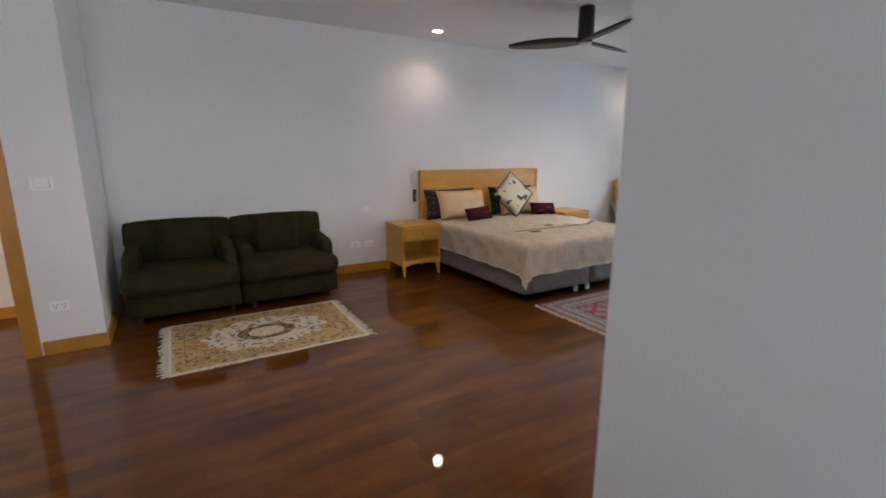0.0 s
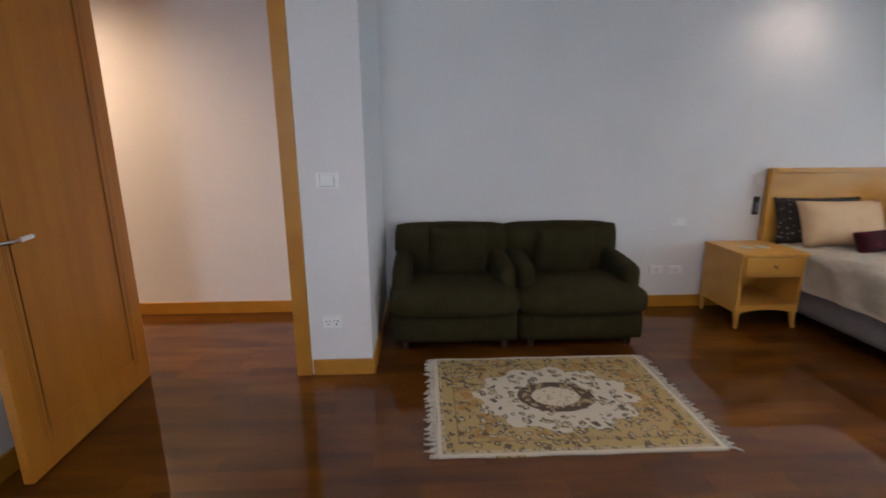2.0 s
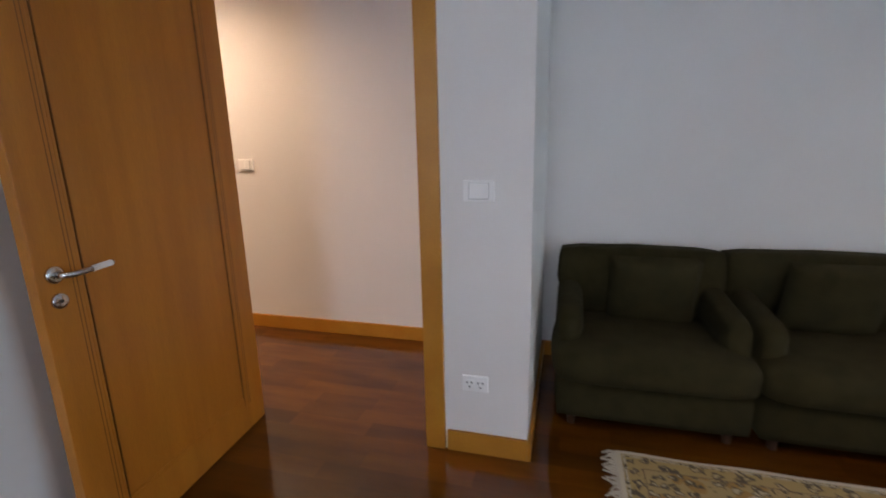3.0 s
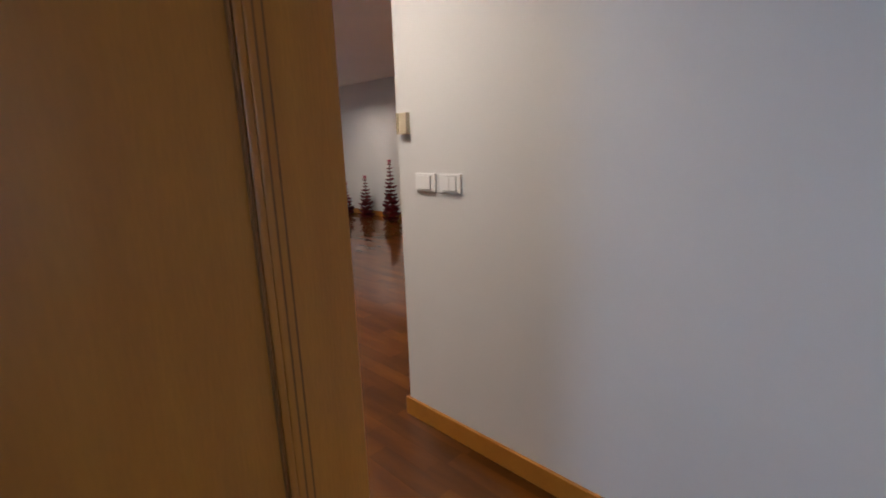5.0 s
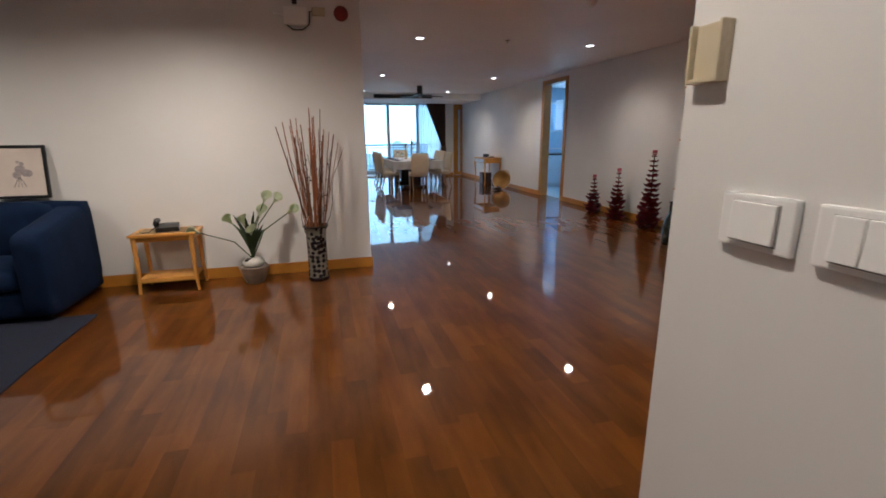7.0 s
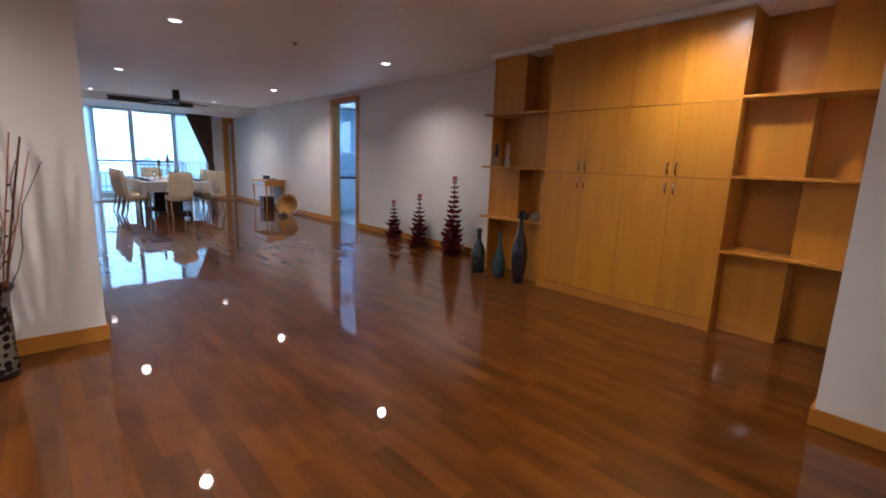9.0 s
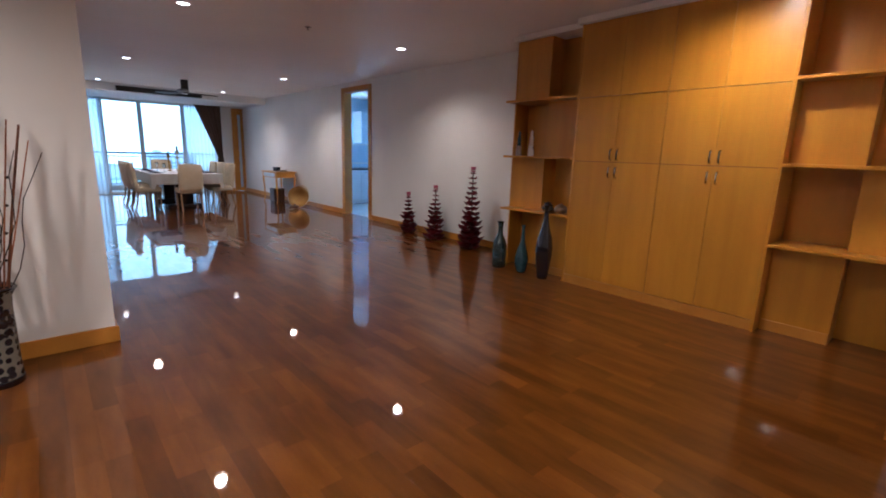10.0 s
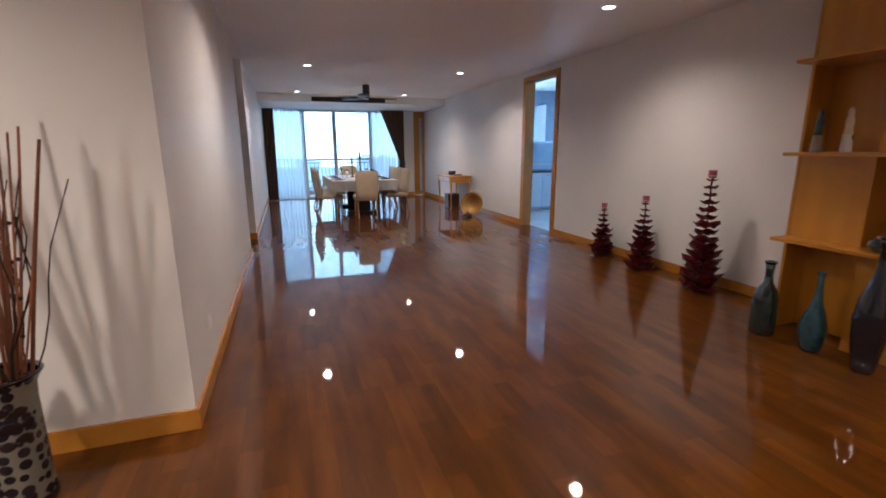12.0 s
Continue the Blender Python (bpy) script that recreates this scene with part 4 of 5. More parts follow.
def bedcover():
    """A cloth over the mattress that hangs at both sides and the foot, with pointed corners near the floor."""
    bm = bmesh.new()
    x_head, x_foot, y_in, y_out, top = 4.86, 3.055, -2.675, -4.425, 0.582
    nx, ny, drop = 64, 70, 0.29
    sx, sy = (x_head - x_foot) + drop, (y_in - y_out) + 2 * drop
    grid = []
    for i in range(nx + 1):
        row = []
        for j in range(ny + 1):
            a = sx * i / nx
            b = sy * j / ny - drop
            over_x = max(0.0, a - (x_head - x_foot))
            over_y = max(0.0, -b, b - (y_in - y_out))
            x = x_head - min(a, x_head - x_foot)
            y = y_in - min(max(b, 0.0), y_in - y_out)
            side = 1 if b < 0 else -1
            wrinkle = noise.noise((a * 9, b * 9, 0.0)) * 0.014 + noise.noise((a * 22, b * 22, 4.0)) * 0.009
            if over_x and over_y:
                far = min(0.46, math.hypot(over_x, over_y))
                spread = 0.10 * far / 0.47 + 0.02
                z = top - far * 0.98
                x -= spread * over_x / far + 0.015
                y += side * (spread * over_y / far + 0.015)
            else:
                o = max(over_x, over_y)
                edge = min(1.0, o / 0.04)
                flare = 0.02 * edge + 0.05 * o + 0.012 * math.sin((a + b) * 19 + 2 * noise.noise((a * 3, b * 3, 1.0))) * min(1, o / 0.15)
                x -= flare if over_x else 0
                y += side * flare if over_y else 0
                z = top - o * 0.98 - 0.012 * (1 - edge if o else 0)
            row.append(bm.verts.new((x + (wrinkle * 0.8 if over_x else 0), y + (wrinkle * 0.8 if over_y else 0), max(0.035, z + (wrinkle if not (over_x or over_y) else 0)))))
        grid.append(row)
    for i in range(nx):
        for j in range(ny):
            bm.faces.new((grid[i][j], grid[i + 1][j], grid[i + 1][j + 1], grid[i][j + 1]))
    bmesh.ops.solidify(bm, geom=bm.faces[:], thickness=0.006)
    return bm


cover = thing("bedcover", "wrinkled ivory embroidered bedcover draped over the bed", "bedcover")
part("cloth", bedcover(), LINEN, cover, "", True)
part("embroidery", boxes((3.62, -4.1, 0.592, 3.628, -3.0, 0.5955), (3.50, -3.25, 0.592, 3.56, -3.12, 0.5955), (3.75, -3.66, 0.592, 3.80, -3.56, 0.5955), bevel=0.001), LEAF, cover, "thin grey-green embroidered line and leaves")
throw = thing("folded_paper", "thin pale leaflet with a dark edge lying on the bedcover", "leaflet", "", (3.72, -4.02, 0.594), 24)
part("sheet", moved(box(-0.10, -0.20, 0, 0.10, 0.20, 0.004), pose(0, 0, 0.004, 1, 2, 0)), WHITECLOTH, throw)
part("dark_edge", box(-0.11, -0.24, 0.002, -0.07, -0.05, 0.009, 0.002), BLACK, throw)

def pillow(w, h, d, material, at, lean, turn, label, roll=0, seed=0, trim=None):
    p = thing("pillow", label, "pillow", "bed pillows", at, turn)
    body = part("cover", moved(cushion(w, h, d, seed=seed), pose(0, 0, 0, lean, 0, 0) @ pose(0, 0, h * 0.5, 0, roll, 0) @ pose(0, 0, -h * 0.5)), material, p, "", True)
    if trim:
        rim = [(w * 0.5 * sx, 0, h * 0.5 + h * 0.5 * sz) for sx, sz in ((-1, -1), (1, -1), (1, 1), (-1, 1), (-1, -1))]
        m = pose(0, 0, 0, lean, 0, 0) @ pose(0, 0, h * 0.5, 0, roll, 0) @ pose(0, 0, -h * 0.5)
        part("piping", moved(tube([tuple(Vector(q) * 1.0) for q in rim], 0.010, 6), m), trim, body, "", True)


# faces look towards -x: turned by 90
pillow(0.74, 0.38, 0.15, DARKPRINT, (4.89, -3.03, 0.575), 14, 90, "black and cream patterned pillow at the headboard", seed=1)
pillow(0.74, 0.38, 0.15, DARKPRINT, (4.89, -4.0, 0.575), 14, 90, "black and cream patterned pillow at the headboard", seed=2)
pillow(0.70, 0.38, 0.18, PEACH, (4.74, -3.12, 0.575), 22, 90, "peach cotton pillow leaning on the pillow behind", seed=3)
pillow(0.70, 0.38, 0.18, PEACH, (4.76, -4.05, 0.575), 22, 90, "peach cotton pillow leaning on the pillow behind", seed=4)
pillow(0.42, 0.42, 0.15, PALMCLOTH, (4.60, -3.80, 0.66), 17, 84, "cream cushion with a dark palm print, standing on its corner", 45, 5, WOODDARK)
pillow(0.40, 0.17, 0.11, MAROON, (4.55, -3.22, 0.58), 26, 96, "small shiny maroon patterned bolster cushion", 3, 6)
pillow(0.40, 0.17, 0.11, MAROON, (4.55, -4.26, 0.58), 26, 84, "small shiny maroon patterned bolster cushion", -3, 7)


def nightstand(label, at):
    """Front towards -x; 0.48 wide in y, 0.45 deep, 0.585 high."""
    n = thing("nightstand", label, "nightstand", "maple nightstands", at)
    w, d, h = 0.48, 0.46, 0.585
    part("top", box(-0.012, -w / 2 - 0.012, h - 0.025, d, w / 2 + 0.012, h, 0.005), BEDWOOD, n)
    part("side_panel", boxes((0.0, -w / 2, 0.12, d, -w / 2 + 0.022, h - 0.025)), BEDWOOD, n)
    part("side_panel", boxes((0.0, w / 2 - 0.022, 0.12, d, w / 2, h - 0.025)), BEDWOOD, n)
    part("back_panel", box(d - 0.012, -w / 2 + 0.022, 0.12, d, w / 2 - 0.022, h - 0.025), BEDWOOD, n)
    part("shelf", box(0.005, -w / 2 + 0.022, 0.165, d - 0.012, w / 2 - 0.022, 0.185), BEDWOOD, n)
    part("divider", box(0.005, -w / 2 + 0.022, 0.40, d - 0.012, w / 2 - 0.022, 0.415), BEDWOOD, n)
    drawer = part("drawer", box(-0.006, -w / 2 + 0.027, 0.42, 0.30, w / 2 - 0.027, h - 0.03, 0.003), BEDWOOD, n)
    part("knob", moved(lathe([(0.006, 0), (0.006, 0.012), (0.013, 0.018), (0.011, 0.026), (0.001, 0.028)], 14), pose(-0.006, 0, 0.49, 0, -90, 0)), CHROME, drawer, "small metal knob", True)
    apron = bmesh.new()
    for k in range(12):
        u0, u1 = k / 12, (k + 1) / 12
        low = 0.165 - 0.055 + 0.035 * math.sin(math.pi * (u0 + u1) / 2) ** 0.6
        add_box(apron, 0.004, -w / 2 + 0.022 + (w - 0.044) * u0, low, 0.022, -w / 2 + 0.022 + (w - 0.044) * u1, 0.165)
    part("apron", apron, BEDWOOD, n)
    for x in (0.022, d - 0.022):
        for s in (-1, 1):
            y = s * (w / 2 - 0.02)
            out = -0.018 if x < 0.1 else 0.0
            part("leg", tube([(x, y, 0.16), (x, y, 0.10), (x + out * 0.5, y, 0.05), (x + out, y + s * 0.006, 0.0)], [0.026, 0.022, 0.016, 0.014], 8), BEDWOOD, n)
    return n


nightstand("light maple nightstand with one drawer over an open shelf", (4.535, -2.395, 0))
nightstand("light maple nightstand with one drawer beside the far bed side", (4.535, -4.86, 0))
for dy in (-0.06, 0.07):
    c = thing("coaster", "small pale folded card on the nightstand", "card", "", (4.74, -2.38 + dy, 0.585), 20 * dy)
    part("card", box(-0.045, -0.035, 0, 0.045, 0.035, 0.008, 0.002), FRINGE, c)


def chaise():
    """A sage chaise longue: back at x = 0, seat towards +x."""
    c = thing("chaise_longue", "sage green chaise longue with a curved maple frame", "chaise", "", (4.80, -6.43, 0), 154.5)
    w, l = 0.66, 1.55
    part("seat_base", puffy(0.10, -w / 2, 0.16, l - 0.02, w / 2, 0.31, 0.02, 0.004, 5, 1), SAGE, c, "", True)
    part("seat_cushion", puffy(0.16, -w / 2 - 0.012, 0.31, l, w / 2 + 0.012, 0.43, 0.045, 0.02, 8, 2), SAGE, c, "", True)
    part("backrest", moved(puffy(-0.04, -w / 2 + 0.05, 0.30, 0.07, w / 2 - 0.05, 0.93, 0.03, 0.012, 6, 3), pose(0.10, 0, 0) @ Matrix.Rotation(radians(-9), 4, "Y")), SAGE, c, "", True)
    for s in (-1, 1):
        y = s * (w / 2 - 0.012)
        pts = [(-0.04, y, 0.955), (0.0, y, 0.80), (0.07, y, 0.64), (0.20, y, 0.50), (0.40, y, 0.42), (0.62, y, 0.375)]
        rail = bmesh.new()
        for a, b in zip(pts, pts[1:]):
            add_tube(rail, [a, b], [0.034, 0.034], 8)
        part("frame_rail", rail, BEDWOOD, c, "curved maple side rail", True)
        part("side_panel", tube([(0.0, y * 0.97, 0.60), (0.30, y * 0.97, 0.36)], [0.08, 0.06], 8), SAGE, c)
    part("top_rail", box(-0.075, -w / 2 + 0.02, 0.93, -0.01, w / 2 - 0.02, 0.985, 0.012), BEDWOOD, c)
    for x in (0.14, l - 0.10):
        for s in (-1, 1):
            part("leg", tube([(x, s * (w / 2 - 0.05), 0.17), (x, s * (w / 2 - 0.05), 0.0)], [0.032, 0.024], 8), BEDWOOD, c)
    return c


chaise()
ch_pillow = thing("cushion", "square pale sage cushion leaning on the chaise back", "cushion", "", (4.60, -6.34, 0.43), 154.5)
part("cover", moved(cushion(0.42, 0.36, 0.14, seed=9), pose(0, 0, 0, -16, 0, 90)), SAGE, ch_pillow, "", True)
paper = thing("loose_sheet", "white sheet of paper lying on the floor below the chaise", "paper", "", (3.65, -5.55, 0.002), 30)
part("sheet", box(-0.21, -0.15, 0, 0.21, 0.15, 0.003), WHITECLOTH, paper)


# ---------- lounge ----------
def blue_sofa():
    s = thing("sofa", "navy blue fabric sofa with loose back cushions", "sofa", "", (0.36, 7.08, 0))
    part("base", puffy(0.0, -0.84, 0.05, 2.02, -0.02, 0.26, 0.03, 0.006, 5, 1), BLUE, s, "", True)
    for x0, x1 in ((0.22, 1.005), (1.015, 1.80)):
        part("seat_cushion", puffy(x0, -0.86, 0.26, x1, -0.22, 0.44, 0.06, 0.02, 7, x0 * 5), BLUE, s, "", True)
        part("back_cushion", moved(puffy(x0, -0.32, 0.40, x1, -0.12, 0.86, 0.07, 0.03, 7, x1 * 5), pose(0, 0, 0)), BLUE, s, "", True)
    part("backrest", puffy(0.0, -0.18, 0.10, 2.02, 0.0, 0.86, 0.04, 0.008, 6, 7), BLUE, s, "", True)
    for x0 in (0.0, 1.80):
        arm = puffy(x0, -0.86, 0.05, x0 + 0.22, -0.01, 0.70, 0.05, 0.010, 7, x0 + 3)
        for v in arm.verts:
            if v.co.z > 0.5:
                v.co.z += (v.co.y + 0.86) * 0.17
        part("arm", arm, BLUE, s, "", True)
    for x in (0.1, 1.92):
        for y in (-0.76, -0.1):
            part("leg", lathe([(0.02, 0), (0.026, 0.055)], 10, (x, y, 0)), WOODDARK, s)


blue_sofa()
rug("rug", -0.4, 2.60, 3.9, 6.32, NAVYRUG, "plain navy pile rug before the blue sofa", 0.0)
pic = thing("framed_picture", "black-framed grey floral print leaning on the wall behind the sofa", "picture", "", (1.885, 7.06, 0.885))
lean = pose(0, 0, 0, -7, 0, 0)
part("frame", moved(boxes((-0.215, -0.012, 0, -0.19, 0.012, 0.46), (0.19, -0.012, 0, 0.215, 0.012, 0.46), (-0.19, -0.012, 0, 0.19, 0.012, 0.025), (-0.19, -0.012, 0.435, 0.19, 0.012, 0.46), bevel=0.003), lean), BLACK, pic)
part("mount", moved(box(-0.19, -0.004, 0.025, 0.19, 0.008, 0.435), lean), PAPER, pic)
petals = bmesh.new()
rp = random.Random(4)
for k in range(16):
    a, r = rp.uniform(0, 6.28), rp.uniform(0.01, 0.07)
    bmesh.ops.create_circle(petals, cap_ends=True, radius=rp.uniform(0.012, 0.034), segments=9, matrix=lean @ pose(0.02 + r * math.cos(a), -0.0052 - 0.0001 * k, 0.25 + r * 1.2 * math.sin(a), 90, 0, 0))
for k in range(4):
    add_tube(petals, [lean @ Vector((0.0, -0.0055, 0.20)), lean @ Vector((0.03 * (k - 1.5), -0.0055, 0.10))], 0.003, 4)
part("print", petals, INK, pic, "soft grey flower print")

st = thing("side_table", "small light wooden side table with a lower shelf", "side table", "", (3.0, 6.94, 0))
part("tabletop", box(-0.27, -0.175, 0.53, 0.27, 0.175, 0.555, 0.006), BEDWOOD, st)
part("frame_rail", boxes((-0.24, -0.15, 0.485, 0.24, -0.13, 0.53), (-0.24, 0.13, 0.485, 0.24, 0.15, 0.53), (-0.25, -0.13, 0.485, -0.23, 0.13, 0.53), (0.23, -0.13, 0.485, 0.25, 0.13, 0.53)), BEDWOOD, st)
part("shelf", boxes((-0.235, -0.15, 0.125, 0.235, 0.15, 0.14), (-0.24, -0.16, 0.11, 0.24, -0.14, 0.145)), BEDWOOD, st)
for x in (-0.235, 0.235):
    for y in (-0.145, 0.145):
        part("leg", tube([(x, y, 0.53), (x * 0.99, y, 0.2), (x * 1.05, y * 1.05, 0.0)], [0.024, 0.019, 0.014], 8), BEDWOOD, st)
part("inlay", box(-0.22, -0.13, 0.5545, 0.22, 0.13, 0.5565, 0.0008), mat("woven_inlay", (0.36, 0.25, 0.12), (0.27, 0.18, 0.08), 0.6, scale=60), st, "greyish woven top inlay")

ph = thing("telephone", "black desk telephone with a lit display on the side table", "telephone", "", (3.01, 6.94, 0.557), 12)
part("body", moved(box(-0.09, -0.08, 0, 0.10, 0.09, 0.05, 0.01), pose(0, 0, 0, 8, 0, 0)), BLACK, ph)
part("handset", tube([(-0.075, -0.085, 0.075), (-0.085, -0.03, 0.092), (-0.085, 0.04, 0.098), (-0.075, 0.09, 0.085)], [0.026, 0.017, 0.017, 0.026], 8), BLACK, ph, "", True)
part("screen", moved(box(-0.02, 0.03, 0.05, 0.08, 0.075, 0.054), pose(0, 0, 0, 8, 0, 0)), RAIL, ph)
part("cord", tube([(-0.07, -0.09, 0.06), (-0.14, -0.10, 0.01), (-0.20, -0.06, 0.004), (-0.22, 0.02, 0.004)], 0.004, 5), BLACK, ph)

pot = thing("potted_lilies", "artificial white lilies in a low silver-brown pot on the floor", "plant", "", (3.73, 6.89, 0))
vessel = part("pot", lathe([(0.075, 0), (0.085, 0.005), (0.125, 0.10), (0.145, 0.165), (0.135, 0.175), (0.12, 0.165)], 8), POT, pot, "faceted silver-brown pot")
part("neck", lathe([(0.06, 0.16), (0.10, 0.18), (0.105, 0.21), (0.075, 0.245), (0.05, 0.25)], 20), SPOTNECK, vessel, "white spotted collar", True)
rl = random.Random(11)
BLOOMS = [(-0.42, 0.53), (0.15, 0.79), (0.23, 0.77), (0.36, 0.68), (-0.14, 0.60), (-0.04, 0.58), (0.02, 0.50), (0.10, 0.66)]
for dx, z in BLOOMS:
    dy = rl.uniform(-0.14, 0.05)
    tip = Vector((dx, dy, z))
    mid = Vector((dx * 0.35, dy * 0.4, 0.25 + (z - 0.25) * 0.62))
    part("stem", tube([(0, 0, 0.24), mid, tip], [0.007, 0.006, 0.005], 6), LEAF, pot)
    way = (tip - mid).normalized()
    spin = way.to_track_quat("Z", "Y").to_matrix().to_4x4()
    bloom = bmesh.new()
    n, rows = 14, 5
    grid = []
    for j in range(rows):
        t = j / (rows - 1)
        ring = []
        for k in range(n):
            a = 2 * math.pi * k / n
            r = 0.008 + 0.040 * t ** 1.6
            ring.append(bloom.verts.new((r * math.cos(a), r * math.sin(a), 0.085 * t + 0.035 * t * t * math.cos(a))))
        grid.append(ring)
    for a, b in zip(grid, grid[1:]):
        for k in range(n):
            bloom.faces.new((a[k], a[(k + 1) % n], b[(k + 1) % n], b[k]))
    bmesh.ops.solidify(bloom, geom=bloom.faces[:], thickness=0.002)
    part("flower", moved(bloom, Matrix.Translation(tip) @ spin), LILY, pot, "", True)
for k in range(9):
    a = rl.uniform(-0.9, 0.9) if k < 6 else rl.uniform(2, 4)
    l = rl.uniform(0.30, 0.48)
    dx, dy = math.sin(a - 0.45) * 0.14, -abs(math.cos(a)) * 0.05
    leaf = bmesh.new()
    pts = [(0.0, 0.0), (0.018, 0.3), (0.022, 0.55), (0.012, 0.85), (0.001, 1.0)]
    left = [leaf.verts.new((dx * t * t - wd, dy * t, 0.24 + l * t)) for wd, t in pts]
    right = [leaf.verts.new((dx * t * t + wd, dy * t + 0.006, 0.24 + l * t)) for wd, t in pts]
    for i in range(4):
        leaf.faces.new((left[i], left[i + 1], right[i + 1], right[i]))
    bmesh.ops.solidify(leaf, geom=leaf.faces[:], thickness=0.002)
    part("leaf", leaf, LEAF, pot, "", True)

tv = thing("floor_vase", "tall dark floral floor vase filled with dried stems", "vase", "", (4.34, 6.82, 0))
body = part("body", lathe([(0.085, 0), (0.098, 0.01), (0.098, 0.05), (0.095, 0.10), (0.095, 0.44), (0.100, 0.50), (0.118, 0.535), (0.124, 0.545), (0.115, 0.55), (0.085, 0.50), (0.078, 0.35)], 32), VASE, tv, "", True)
part("rim", lathe([(0.100, 0.525), (0.124, 0.540), (0.128, 0.548), (0.120, 0.556), (0.108, 0.548)], 32, ring=True), NAVYGLASS, body, "dark rolled rim", True)
part("foot_band", lathe([(0.0985, 0.0), (0.1005, 0.004), (0.1005, 0.035), (0.0985, 0.04)], 32, ring=True), NAVYGLASS, body, "", True)
for k in range(8):
    # one large dark blossom: a heart and seven petals bent round the body
    turn_, lift = (0.0, 0.0) if k == 7 else (0.062 * math.cos(k * 0.9), 0.070 * math.sin(k * 0.9))
    a, z, r = radians(292) + turn_ / 0.0955, 0.365 + lift, 0.036 if k == 7 else 0.030
    part("painted_petal", moved(lathe([(0.001, 0.0014 if k < 7 else 0.0022), (r * 0.6, 0.0004), (r, -0.0062)], 16), Matrix.Translation((0.0955 * math.cos(a), 0.0955 * math.sin(a), z)) @ Vector((math.cos(a), math.sin(a), 0)).to_track_quat("Z", "Y").to_matrix().to_4x4()), NAVYGLASS, body)
rs = random.Random(21)
for k in range(46):
    a = rs.uniform(0, 6.283)
    spread = rs.uniform(0.03, 0.30)
    x0, y0 = 0.05 * math.cos(a) * rs.random(), 0.05 * math.sin(a) * rs.random()
    h = rs.uniform(1.30, 1.66)
    x1, y1 = spread * math.cos(a), min(0.16, spread * math.sin(a) * 0.7)
    curly = k % 3 == 0
    pts = []
    for j in range(9):
        t = j / 8
        wob = (0.022 if curly else 0.005) * math.sin(t * (11 if curly else 4) + k)
        pts.append((x0 + (x1 - x0) * t + wob, y0 + (y1 - y0) * t + wob * math.cos(k), 0.25 + (h - 0.25 - (0.25 if curly else 0)) * t))
    r = 0.0032 if curly else rs.uniform(0.004, 0.0078)
    stem = part("twig" if curly else "stem", tube(pts, [r * (1.1 - 0.35 * j / 8) for j in range(9)], 5), DARKSTICK if curly else STICK, tv)
    if k % 5 == 1:
        for q in range(5):
            buds = bmesh.new()
            bmesh.ops.create_icosphere(buds, subdivisions=1, radius=0.009, matrix=Matrix.Translation(Vector(pts[2 + q]) + Vector((0.008, 0, 0))))
            part("bud", buds, DARKSTICK, stem)

al = thing("fire_alarm_panel", "white alarm box with cables and a red bell", "alarm", "", (4.30, 7.14, 2.49))
part("box", box(-0.105, -0.07, -0.075, 0.105, 0, 0.075, 0.006), PLASTIC, al)
part("small_box", box(0.15, -0.045, 0.015, 0.27, 0, 0.085, 0.005), BEIGE, al)
part("bell", moved(lathe([(0.001, 0.05), (0.045, 0.045), (0.068, 0.02), (0.068, 0.0)], 24), pose(0.42, 0, 0.05, 90, 0, 0)), RED, al, "round dark red alarm bell", True)
part("bracket", box(-0.025, -0.04, 0.11, 0.02, 0, 0.23, 0.004), BLACK, al)
part("cable", tube([(-0.20, -0.01, 0.03), (-0.16, -0.015, 0.02), (-0.105, -0.02, 0.0)], 0.008, 6), PLASTIC, al)
part("cable", tube([(-0.08, -0.02, -0.075), (-0.03, -0.02, -0.115), (0.06, -0.02, -0.11), (0.12, -0.02, -0.06), (0.13, -0.02, 0.05), (0.15, -0.02, 0.05)], 0.006, 6), BLACK, al)


# ---------- wall cabinets and shelves ----------
CX = 8.82


def cabinet_unit(y0, y1, label):
    """A tall cabinet in three tiers of doors, its face at CX."""
    c = thing("cabinet", label, "cabinet", "wall cabinets", (CX, 0, 0))
    # Body in the dark colour paints the shade in the door gaps.
    part("body", box(0.022, y0 + 0.002, 0.09, 0.66, y1 - 0.002, 2.62), GROOVE_SHADE, c)
    part("plinth", box(0.004, y0 + 0.001, 0, 0.66, y1 - 0.001, 0.09, 0.003), TRIMWOOD, c, "paler maple plinth")
    mid = (y0 + y1) / 2
    for z0, z1 in ((0.095, 1.300), (1.306, 1.922), (1.928, 2.615)):
        for a, b, inner in ((y0 + 0.003, mid - 0.0015, -1), (mid + 0.0015, y1 - 0.003, 1)):
            d = part("door", box(0.0, a, z0, 0.020, b, z1, 0.0015), CABWOOD, c)
            hz = 1.205 if z0 < 1 else 1.375
            if z0 < 2:
                yy = mid + inner * 0.035
                part("handle", tube([(0.0, yy, hz - 0.05), (-0.024, yy, hz - 0.043), (-0.027, yy, hz), (-0.024, yy, hz + 0.043), (0.0, yy, hz + 0.05)], 0.0075, 6), CHROME, d, "short steel bow handle", True)
    return c


cabinet_unit(4.42, 5.305, "tall honey maple wall cabinet with six flush doors")
cabinet_unit(5.305, 6.195, "tall honey maple wall cabinet with six flush doors")
part("side_panel", box(CX - 0.01, 4.395, 0.0, 9.49, 4.42, 2.62, 0.002), CABWOOD, (thing("cabinet_end_panel", "honey maple end panel of the wall cabinets", "cabinet panel")))
part("side_panel", box(CX - 0.004, 6.195, 0.0, 9.49, 6.217, 2.62, 0.002), CABWOOD, (thing("cabinet_end_panel", "honey maple end panel beside the display shelves", "cabinet panel")))


